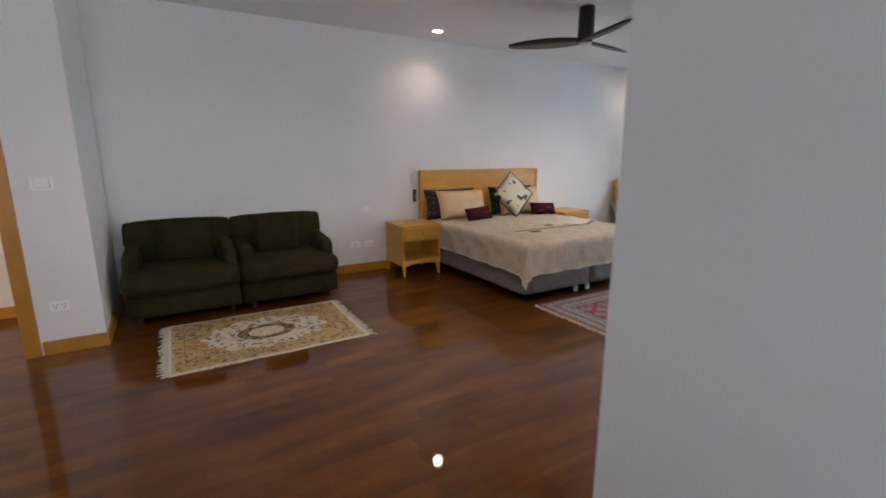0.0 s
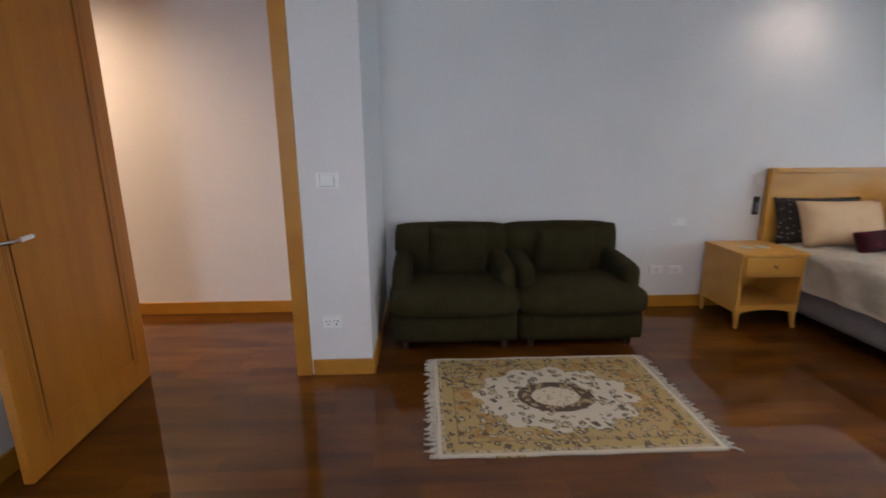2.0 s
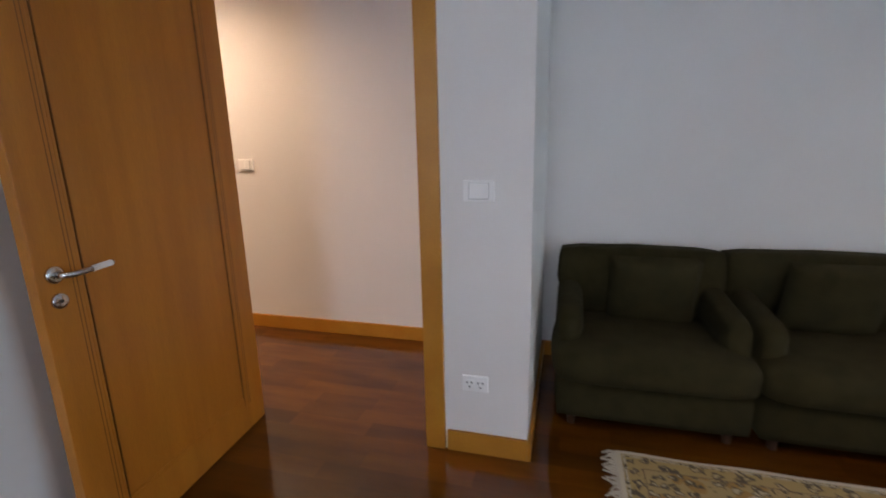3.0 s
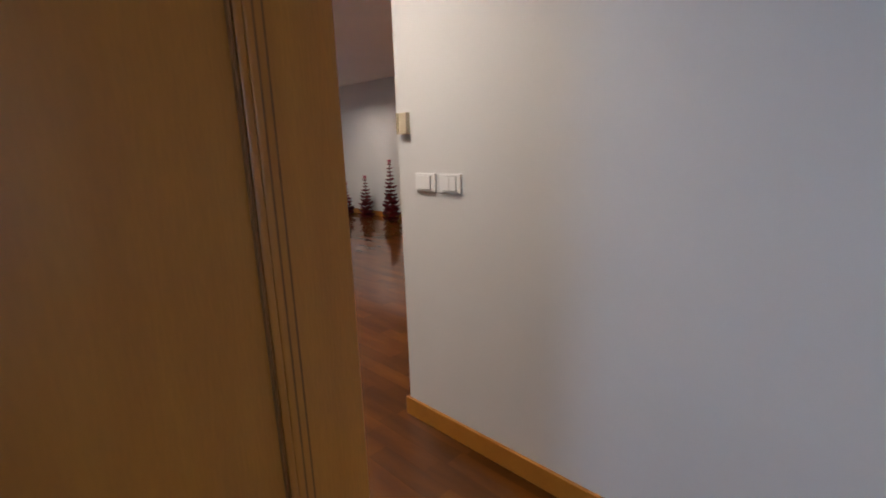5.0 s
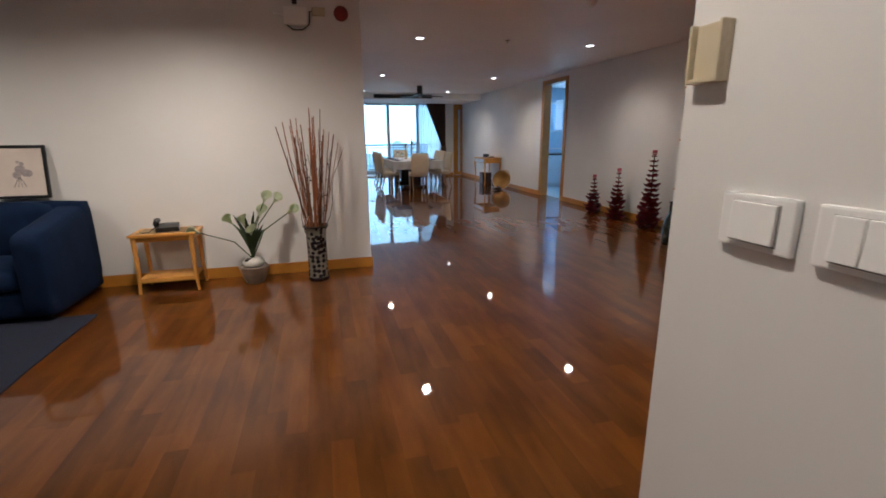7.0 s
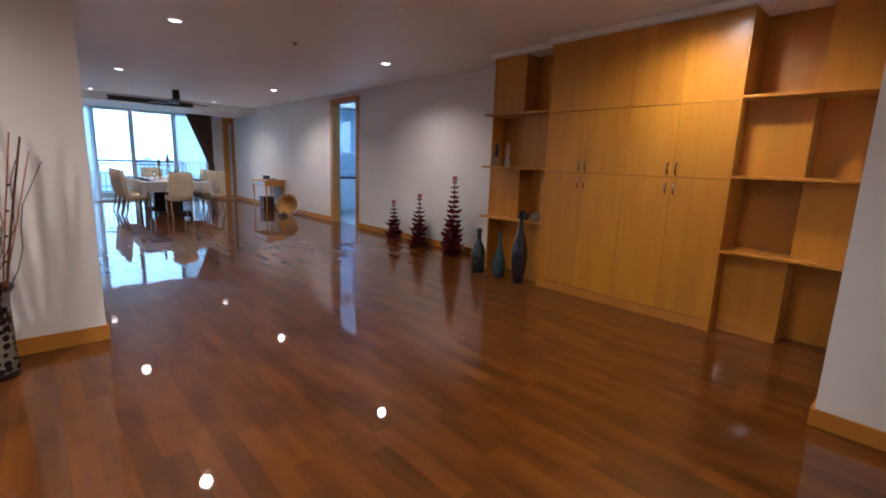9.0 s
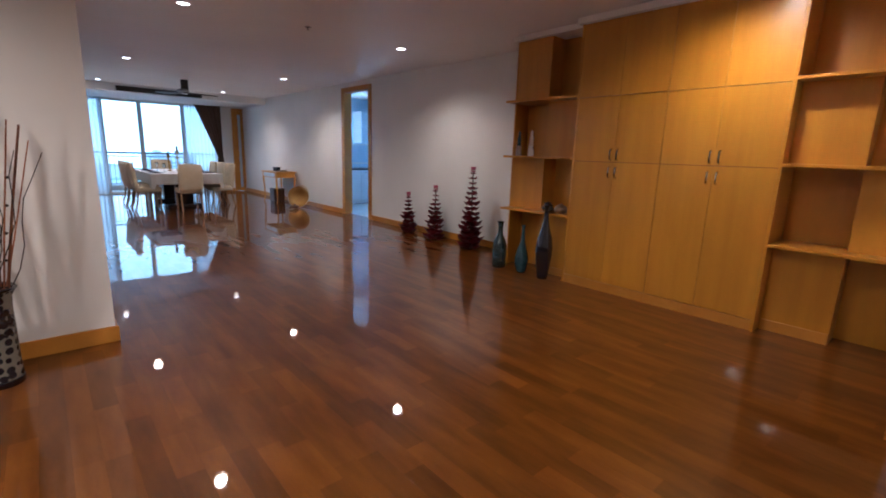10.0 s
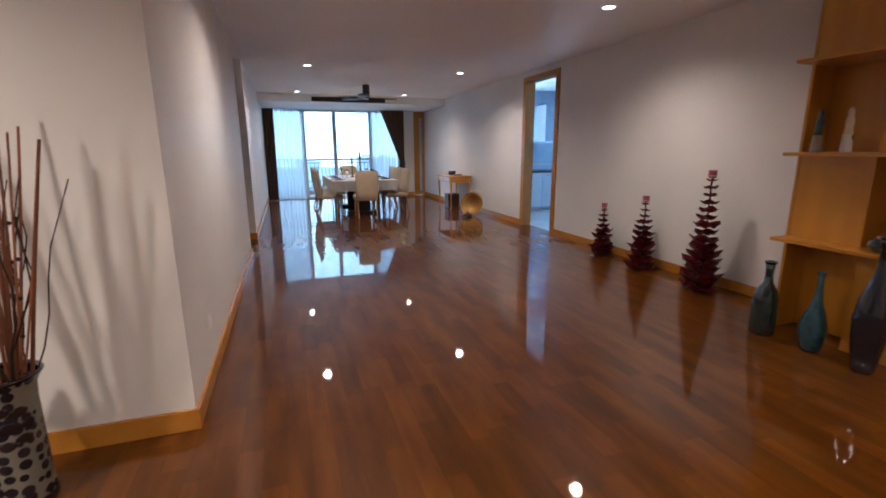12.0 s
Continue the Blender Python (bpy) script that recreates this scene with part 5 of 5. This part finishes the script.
def display_shelves(y0, y1, first, over, label):
    """Open shelves whose back steps in and out like a chequerboard; first: whether the low panel at y0 stands proud."""
    s = thing("display_shelf", label, "shelf", "maple display shelves")
    mid = (y0 + y1) / 2
    tiers = ((0.0, 0.70), (0.725, 1.315), (1.34, 1.935), (1.96, 2.62))
    for k, (z0, z1) in enumerate(tiers):
        for j, (a, b) in enumerate(((y0, mid), (mid, y1))):
            proud = (k + j + first) % 2 == 0
            x = 8.97 if proud else 9.20
            part("back_panel", box(x, a, z0, 9.495, b, z1, 0.0015), CABWOOD, s)
            if k == 0 and proud:
                part("plinth", box(x - 0.012, a, 0, x, b, 0.085, 0.002), TRIMWOOD, s, "paler maple plinth")
    if over:
        part("side_panel", box(8.965, y1, 0, 9.495, y1 + 0.02, 2.62, 0.002), CABWOOD, s)
    for z in (0.70, 1.315, 1.935):
        part("shelf_board", box(8.80, y0 - (over if over < 0 else 0), z, 9.49, y1 + (over if over > 0 else 0), z + 0.024, 0.003), CABWOOD, s)
    return s


display_shelves(6.219, 7.13, 0, 0.02, "honey maple display shelves with a few ornaments")
display_shelves(3.505, 4.393, 1, 0.0, "empty honey maple display shelves with stepped back panels")


def figurine(y, colour, top, label):
    f = thing("figurine", label, "figurine", "", (8.90, y, 1.339))
    part("base", lathe([(0.032, 0), (0.034, 0.012), (0.028, 0.10), (0.030, 0.115)], 14), colour, f, "", True)
    part("shaft", lathe([(0.026, 0.115), (0.020, 0.16), (0.024, 0.20), (0.015, 0.235), (0.018, 0.265), (0.001, 0.29)], 14), top, f, "", True)


figurine(7.0, POT, BLUEGLASS, "slim grey and blue glazed ornament on the shelf")
figurine(6.82, SPOTNECK, CREAM, "slim cream ornament on a patterned foot")
for y, m in ((6.53, TEALGLASS), (6.36, POT)):
    b = thing("trinket_pot", "small round glazed trinket pot on the shelf", "pot", "", (8.91, y, 0.724))
    part("body", lathe([(0.04, 0), (0.065, 0.02), (0.072, 0.05), (0.055, 0.085), (0.035, 0.09)], 18), m, b, "", True)
    part("lid", lathe([(0.036, 0.09), (0.03, 0.10), (0.008, 0.107), (0.008, 0.115), (0.001, 0.118)], 14), POT, b, "", True)


def bottle(profile, material, at, label):
    b = thing("glass_bottle", label, "bottle", "floor bottles", at)
    part("body", lathe(profile, 28), material, b, "", True)
    top = profile[-1]
    part("mouth", lathe([(top[0] * 0.7, top[1] - 0.012), (top[0] + 0.006, top[1] - 0.01), (top[0] + 0.007, top[1] + 0.004), (top[0] * 0.7, top[1] + 0.006)], 20, ring=True), material, b, "", True)


bottle([(0.001, 0), (0.075, 0.0), (0.084, 0.012), (0.086, 0.10), (0.085, 0.27), (0.07, 0.33), (0.032, 0.40), (0.026, 0.45), (0.028, 0.49), (0.034, 0.555)], TEALGLASS, (8.74, 7.07, 0), "stout grey-green glass bottle on the floor")
bottle([(0.001, 0), (0.052, 0.0), (0.062, 0.02), (0.080, 0.11), (0.082, 0.17), (0.058, 0.27), (0.030, 0.35), (0.020, 0.45), (0.018, 0.52), (0.020, 0.55)], BLUEGLASS, (8.76, 6.74, 0), "slender turquoise glass bottle on the floor")
bottle([(0.001, 0), (0.055, 0.0), (0.062, 0.03), (0.088, 0.22), (0.095, 0.34), (0.080, 0.46), (0.045, 0.58), (0.026, 0.68), (0.024, 0.78), (0.032, 0.815), (0.032, 0.85)], NAVYGLASS, (8.74, 6.42, 0), "tall midnight-blue glass bottle on the floor")


def leaf_tree(at, high, layers, wide, seed, label):
    """Stacked rings of pointed leaves round a post, with a pink cup on top."""
    t = thing("leaf_tree", label, "ornament", "red leaf trees", at)
    r = random.Random(seed)
    top = high - 0.075
    part("post", lathe([(0.008, 0.0), (0.008, top)], 8), WOODDARK, t)
    for k in range(layers):
        u = k / (layers - 1)
        z = 0.03 + (top - 0.05) * u ** 0.95
        rad = wide * (1 - 0.74 * u ** 1.05) * r.uniform(0.88, 1.10)
        bm = bmesh.new()
        n = 5
        spin = r.uniform(0, 6.28)
        for q in range(n):
            a = spin + 2 * math.pi * q / n
            c, s = math.cos(a), math.sin(a)
            rr = rad * r.uniform(0.85, 1.12)
            half = rr * 0.62
            lift = rr * r.uniform(0.22, 0.42)
            pts = [(0.006, 0.0, 0.0), (0.35 * rr, half * 0.85, lift * 0.1), (0.70 * rr, half * 0.75, lift * 0.45), (rr, 0, lift), (0.70 * rr, -half * 0.75, lift * 0.45), (0.35 * rr, -half * 0.85, lift * 0.1)]
            vs = [bm.verts.new((x * c - y * s, x * s + y * c, z + zz)) for x, y, zz in pts]
            mid = bm.verts.new((0.6 * rr * c, 0.6 * rr * s, z - 0.030 * rr / wide))
            for i in range(6):
                bm.faces.new((vs[i], vs[(i + 1) % 6], mid))
        bmesh.ops.solidify(bm, geom=bm.faces[:], thickness=0.020)
        part("leaf_ring", bm, REDLEAF, t)
    cup = part("cup", lathe([(0.020, top), (0.034, top + 0.008), (0.036, top + 0.035), (0.030, top + 0.040), (0.036, top + 0.046), (0.036, top + 0.075), (0.001, top + 0.073)], 16), PINK, t, "pink candle cup", True)
    part("band", lathe([(0.0365, top + 0.020), (0.0375, top + 0.024), (0.0365, top + 0.028)], 16), FRINGE, cup)


leaf_tree((9.27, 9.63, 0), 0.69, 9, 0.18, 1, "small dark red layered leaf tree with a pink cup")
leaf_tree((9.25, 8.90, 0), 0.85, 11, 0.185, 2, "middle-sized dark red layered leaf tree with a pink cup")
leaf_tree((9.21, 8.05, 0), 1.17, 15, 0.205, 3, "tall dark red layered leaf tree with a pink cup")


# ---------- kitchen seen through the doorway ----------
wall("wall_kitchen", (WX + 0.15, 10.0, 0, 12.2, 10.15, CEIL), (12.05, 10.15, 0, 12.2, 14.4, CEIL), (WX + 0.15, 14.4, 0, 12.2, 14.55, 1.0), (WX + 0.15, 14.4, 2.3, 12.2, 14.55, CEIL),
     (WX + 0.15, 14.4, 1.0, 10.0, 14.55, 2.3), (11.6, 14.4, 1.0, 12.2, 14.55, 2.3), material=KITCHENBLUE, label="pale blue painted kitchen wall")
structure("floor_kitchen", box(WX + 0.02, 10.0, -0.03, 12.2, 14.55, -0.004), TILE, "pale grey kitchen floor tiles", "floor")
ku = thing("kitchen_unit", "white kitchen base unit under a black worktop", "kitchen unit")
part("body", box(9.69, 13.78, 0.10, 12.0, 14.38, 0.86), KITCHEN, ku)
part("kick_board", box(9.69, 13.83, 0.0, 12.0, 14.38, 0.10), ALU, ku)
for k in range(4):
    d = part("door", box(9.70 + k * 0.575, 13.76, 0.105, 10.265 + k * 0.575, 13.78, 0.855, 0.002), KITCHEN, ku)
    part("handle", tube([(9.80 + k * 0.575, 13.745, 0.80), (10.0 + k * 0.575, 13.745, 0.80)], 0.006, 6), CHROME, d)
wt = thing("worktop", "black polished kitchen worktop", "worktop")
part("slab", box(9.69, 13.74, 0.862, 12.0, 14.39, 0.905, 0.004), BLACK, wt)
wu = thing("wall_unit", "white kitchen wall cabinet with glass doors", "kitchen unit")
part("body", box(11.0, 14.0, 1.55, 12.0, 14.39, 2.35), KITCHEN, wu)
part("door", box(11.0, 13.98, 1.55, 11.5, 14.0, 2.35, 0.003), KITCHENBLUE, wu)
part("door", box(11.505, 13.98, 1.55, 12.0, 14.0, 2.35, 0.003), KITCHENBLUE, wu)
kw = tagged(thing("window_3", "aluminium-framed kitchen window with opaque pale blue panes", "window"), kind="structure")
part("window_frame", boxes((10.0, 14.44, 1.0, 10.04, 14.50, 2.3), (11.56, 14.44, 1.0, 11.6, 14.50, 2.3), (10.04, 14.44, 2.26, 11.56, 14.50, 2.3), (10.04, 14.44, 1.0, 11.56, 14.50, 1.04), (10.78, 14.44, 1.04, 10.82, 14.50, 2.26), (10.04, 14.44, 1.50, 10.78, 14.50, 1.53), (10.82, 14.44, 1.50, 11.56, 14.50, 1.53)), ALU, kw)
# Opaque panes without shadow hide the added lamp yet let its light in.
for a, b in ((10.04, 10.78), (10.82, 11.56)):
    pane = part("pane", box(a, 14.465, 1.04, b, 14.471, 2.26), KITCHENBLUE, kw, "opaque pale blue pane that hides the lamp outside")
    pane.visible_shadow = False


# ---------- dining end ----------
def dining_chair():
    """Front towards +y, back at y = 0."""
    c = thing("dining_chair", "cream upholstered dining chair with light brown wooden legs", "chair", "chairs round the table")
    part("seat", puffy(-0.23, 0.0, 0.36, 0.23, 0.46, 0.47, 0.035, 0.012, 5, 1), CREAM, c, "", True)
    back = puffy(-0.225, -0.04, 0.40, 0.225, 0.04, 0.97, 0.03, 0.010, 6, 2)
    part("backrest", moved(back, pose(0, 0.02, 0.4) @ Matrix.Rotation(radians(7), 4, "X") @ pose(0, 0, -0.4)), CREAM, c, "", True)
    for x in (-0.19, 0.19):
        part("leg", tube([(x, 0.03, 0.38), (x, 0.0, 0.15), (x, -0.05, 0.0)], [0.022, 0.019, 0.015], 7), CHAIRLEG, c)
        part("leg", tube([(x, 0.42, 0.38), (x, 0.42, 0.0)], [0.022, 0.015], 7), CHAIRLEG, c)
    return c


TX0, TX1, TY0, TY1 = 6.30, 7.66, 14.35, 16.85
first_chair = dining_chair()
first_chair.matrix_world = pose(6.95, 14.06, 0)
rc = random.Random(5)
for m in ([pose(6.06, 14.82 + 0.66 * k, 0, 0, 0, -90 + rc.uniform(-5, 5)) for k in range(3)] + [pose(7.92, 14.80 + 0.66 * k, 0, 0, 0, 90 + rc.uniform(-5, 5)) for k in range(3)] + [pose(7.0, 17.26, 0, 0, 0, 180)]):
    copy_thing(first_chair, m)

dt = thing("dining_table", "dark wooden dining table under a white cloth", "table", "", ((TX0 + TX1) / 2, (TY0 + TY1) / 2, 0))
hx, hy = (TX1 - TX0) / 2, (TY1 - TY0) / 2
part("tabletop", box(-hx, -hy, 0.71, hx, hy, 0.742, 0.005), WOODDARK, dt)
for y in (-hy + 0.55, hy - 0.55):
    part("pedestal", boxes((-0.16, y - 0.10, 0.06, 0.16, y + 0.10, 0.71), (-0.34, y - 0.12, 0.0, 0.34, y + 0.12, 0.06), bevel=0.01), WOODDARK, dt)
cloth_bm = bmesh.new()
n = 40
ring_top, ring_low = [], []
for k in range(4 * n):
    q, u = divmod(k, n)
    u /= n
    c = [(-1 + 2 * u, -1), (1, -1 + 2 * u), (1 - 2 * u, 1), (-1, 1 - 2 * u)][q]
    x, y = c[0] * (hx + 0.006), c[1] * (hy + 0.006)
    ring_top.append(cloth_bm.verts.new((x, y, 0.748)))
    f = 1 + 0.018 * math.sin(k * 0.9)
    corner = abs(abs(c[0]) - abs(c[1])) < 0.12
    ring_low.append(cloth_bm.verts.new((x * (f + 0.02), y * (f + 0.012), 0.748 - (0.30 if corner else 0.21))))
for k in range(4 * n):
    cloth_bm.faces.new((ring_top[k], ring_top[(k + 1) % (4 * n)], ring_low[(k + 1) % (4 * n)], ring_low[k]))
bmesh.ops.solidify(cloth_bm, geom=cloth_bm.faces[:], thickness=0.003)
add_box(cloth_bm, -hx - 0.006, -hy - 0.006, 0.7435, hx + 0.006, hy + 0.006, 0.7485)
tc_thing = thing("tablecloth", "white tablecloth hanging over the dining table edges", "tablecloth", "", ((TX0 + TX1) / 2, (TY0 + TY1) / 2, 0))
part("cloth", cloth_bm, WHITECLOTH, tc_thing)

mx = (TX0 + TX1) / 2


def place_setting(x, y):
    s = thing("plate", "dark charger plate set on the tablecloth", "plate", "place settings", (x, y, 0.7495))
    part("charger", lathe([(0.001, 0.004), (0.10, 0.004), (0.145, 0.012), (0.147, 0.016), (0.10, 0.009), (0.001, 0.009)], 22), BLACK, s, "", True)
    part("napkin", box(-0.05, -0.04, 0.012, 0.05, 0.04, 0.028, 0.006), MAROON, s, "folded maroon napkin")


for k in range(3):
    place_setting(TX0 + 0.18, 14.82 + 0.66 * k)
    place_setting(TX1 - 0.18, 14.80 + 0.66 * k)


def candle_stand(x, y, h):
    c = thing("candlestick", "ornate metal candlestick with a dark candle", "candlestick", "table candlesticks", (x, y, 0.7495))
    part("stem", lathe([(0.055, 0), (0.05, 0.012), (0.014, 0.03), (0.022, h * 0.3), (0.012, h * 0.5), (0.026, h * 0.62), (0.012, h * 0.75), (0.04, h * 0.97), (0.042, h)], 16), GOLD, c, "", True)
    part("candle", lathe([(0.024, h), (0.024, h + 0.10), (0.004, h + 0.104)], 14), WOODDARK, c)


candle_stand(mx - 0.08, 15.75, 0.36)
candle_stand(mx + 0.12, 15.85, 0.48)
for dx, dy in ((-0.30, 0.3), (-0.26, -0.3), (0.28, 0.25), (0.3, -0.35)):
    g = thing("wine_glass", "clear stemmed wine glass on the table", "glass", "wine glasses", (mx + dx, 15.65 + dy, 0.7495))
    part("bowl", lathe([(0.006, 0.09), (0.03, 0.11), (0.037, 0.15), (0.031, 0.19), (0.029, 0.19), (0.034, 0.15), (0.027, 0.112), (0.002, 0.096)], 16), PANE, g, "", True)
    part("foot", lathe([(0.035, 0), (0.034, 0.003), (0.005, 0.008), (0.004, 0.09)], 16), PANE, g, "", True)

# console table with its things
ct = thing("console_table", "small pale wooden console table on slim curved legs", "console", "", (9.21, 15.08, 0))
part("tabletop", box(-0.27, -0.47, 0.752, 0.27, 0.47, 0.777, 0.008), BEDWOOD, ct)
part("apron", boxes((-0.245, -0.44, 0.63, -0.225, 0.44, 0.752), (0.225, -0.44, 0.63, 0.245, 0.44, 0.752), (-0.225, -0.44, 0.63, 0.225, -0.42, 0.752), (-0.225, 0.42, 0.63, 0.225, 0.44, 0.752), bevel=0.003), BEDWOOD, ct)
# The front is whitened to paint in the window light on this side.
drawer = part("drawer", box(-0.256, -0.36, 0.645, -0.246, 0.36, 0.742, 0.004), KITCHEN, ct, "drawer front, made pale to paint in the window light")
part("knob", moved(lathe([(0.005, 0), (0.005, 0.01), (0.012, 0.016), (0.001, 0.024)], 12), pose(-0.256, 0, 0.69, 0, -90, 0)), CHROME, drawer)
for sx in (-1, 1):
    for sy in (-1, 1):
        x, y = sx * 0.225, sy * 0.42
        part("leg", tube([(x, y, 0.72), (x * 1.04, y * 1.02, 0.58), (x * 0.98, y * 0.985, 0.30), (x * 0.96, y * 0.98, 0.10), (x * 1.06, y * 1.03, 0.0)], [0.026, 0.026, 0.016, 0.012, 0.014], 8), BEDWOOD, ct, "", True)
db = thing("storage_box", "dark brown box standing below the console table", "box", "", (9.22, 15.25, 0))
part("body", box(-0.14, -0.14, 0, 0.14, 0.14, 0.30, 0.008), WOODDARK, db)
part("lid", box(-0.146, -0.146, 0.30, 0.146, 0.146, 0.33, 0.008), WOODDARK, db)
for x, y, w, d, h, m, lab in ((9.17, 15.10, 0.10, 0.16, 0.10, BLACK, "small black box on the console table"), (9.22, 14.86, 0.16, 0.12, 0.035, POT, "low grey dish on the console table")):
    it = thing("ornament_box", lab, "ornament", "", (x, y, 0.778), 15)
    part("body", box(-w / 2, -d / 2, 0, w / 2, d / 2, h * 0.8, 0.006), m, it)
    part("lid", box(-w / 2 - 0.004, -d / 2 - 0.004, h * 0.8, w / 2 + 0.004, d / 2 + 0.004, h, 0.006), m, it)


def leaning_bowl(at, r, material, label, turn, tilt):
    b = thing("bowl", label, "bowl", "", at, turn)
    prof = [(0.001, 0), (r * 0.3, 0.0), (r * 0.72, r * 0.25), (r, r * 0.68), (r * 0.98, r * 0.70), (r * 0.68, r * 0.29), (r * 0.25, r * 0.05), (0.001, r * 0.04)]
    part("body", moved(lathe(prof, 32), Matrix.Translation((0, 0, r * 0.97)) @ Matrix.Rotation(radians(tilt), 4, "Y") @ Matrix.Translation((0, 0, -r * 0.35))), material, b, "", True)
    part("rim", moved(lathe([(r * 0.97, r * 0.665), (r * 1.01, r * 0.67), (r * 1.01, r * 0.70), (r * 0.97, r * 0.71)], 32, ring=True), Matrix.Translation((0, 0, r * 0.97)) @ Matrix.Rotation(radians(tilt), 4, "Y") @ Matrix.Translation((0, 0, -r * 0.35))), FRINGE if material is GOLD else material, b, "", True)


leaning_bowl((9.10, 13.62, 0), 0.25, GOLD, "large gold-lined bowl tipped on its side by the wall", 48, -76)
leaning_bowl((9.24, 13.80, 0), 0.25, CREAM, "pale bowl tipped behind the gold one", 30, -72)
dk = thing("driftwood", "dark twisted wooden ornament lying before the bowl", "ornament", "", (8.93, 13.48, 0), 20)
part("body", tube([(-0.16, 0, 0.03), (-0.08, 0.02, 0.05), (0.0, -0.02, 0.04), (0.09, 0.0, 0.045), (0.16, 0.03, 0.02)], [0.015, 0.035, 0.04, 0.03, 0.012], 8), WOODDARK, dk, "", True)
part("knot", tube([(-0.02, 0, 0.06), (0.02, 0.03, 0.10), (0.05, 0.02, 0.09)], [0.025, 0.02, 0.01], 7), WOODDARK, dk, "", True)

# small socket low on the lounge corner
sp = thing("power_socket", "small white socket low on the corridor wall", "power socket", "", (4.90, 7.75, 0.34), 180)
part("plate", box(-0.010, -0.04, -0.04, 0, 0.04, 0.04, 0.003), PLASTIC, sp)
part("outlet", box(-0.013, -0.02, -0.02, -0.0105, 0.02, 0.02, 0.002), PLASTIC, sp)


# ---------- floor planks ----------
floor_root = tagged(thing("floor", "glossy red-brown hardwood plank floor", "floor"), kind="structure")
PW = 0.105
prng = random.Random(17)


def plank_rows():
    k = 0
    x = FX0
    while x < FX1:
        y = FY0 - prng.random() * 0.5
        while y < FY1:
            l = prng.choice((0.34, 0.42, 0.50, 0.60))
            yield x, y, l
            y += l
        x += PW
        k += 1


def plank(l):
    """A plank top with a fine eased edge, at the origin."""
    bm = bmesh.new()
    e = 0.0001
    lo = [bm.verts.new(v) for v in ((0, 0, -0.03), (PW, 0, -0.03), (PW, l, -0.03), (0, l, -0.03))]
    hi = [bm.verts.new(v) for v in ((e, e, 0), (PW - e, e, 0), (PW - e, l - e, 0), (e, l - e, 0))]
    bm.faces.new(hi)
    for i in range(4):
        bm.faces.new((lo[i], lo[(i + 1) % 4], hi[(i + 1) % 4], hi[i]))
    return bm


verts, faces, singles = [], [], []
e = 0.0001
for x, y, l in plank_rows():
    if 5.4 < x < 7.35 and 6.0 < y < 8.3 and len(singles) < 298:
        singles.append((x, y, l))
        continue
    b = len(verts)
    verts += [(x, y, -0.03), (x + PW, y, -0.03), (x + PW, y + l, -0.03), (x, y + l, -0.03), (x + e, y + e, 0), (x + PW - e, y + e, 0), (x + PW - e, y + l - e, 0), (x + e, y + l - e, 0)]
    faces += [(b + 4, b + 5, b + 6, b + 7)] + [(b + i, b + (i + 1) % 4, b + 4 + (i + 1) % 4, b + 4 + i) for i in range(4)]
me = bpy.data.meshes.new("planks")
me.from_pydata(verts, [], faces)
me.materials.append(FLOOR)
rest = new("planks", me)
rest.parent = floor_root
tagged(rest, "joined red-brown hardwood planks", kind="stuff")
FLOOR_ONE = FLOOR.copy()
FLOOR_ONE.name = "merbau_plank_single"
nt = FLOOR_ONE.node_tree
for node in list(nt.nodes):
    if node.type == "NEW_GEOMETRY":
        info = nt.nodes.new("ShaderNodeObjectInfo")
        for link in list(node.outputs["Random Per Island"].links):
            nt.links.new(info.outputs["Random"], link.to_socket)
    if node.type == "TEX_COORD":
        geo = nt.nodes.new("ShaderNodeNewGeometry")
        for link in list(node.outputs["Object"].links):
            nt.links.new(geo.outputs["Position"], link.to_socket)
shared = {}
for x, y, l in singles:
    if l not in shared:
        shared[l] = mesh_from("plank", plank(l), FLOOR_ONE)
    ob = new("plank", shared[l])
    ob.location = (x, y, 0)
    ob.parent = floor_root
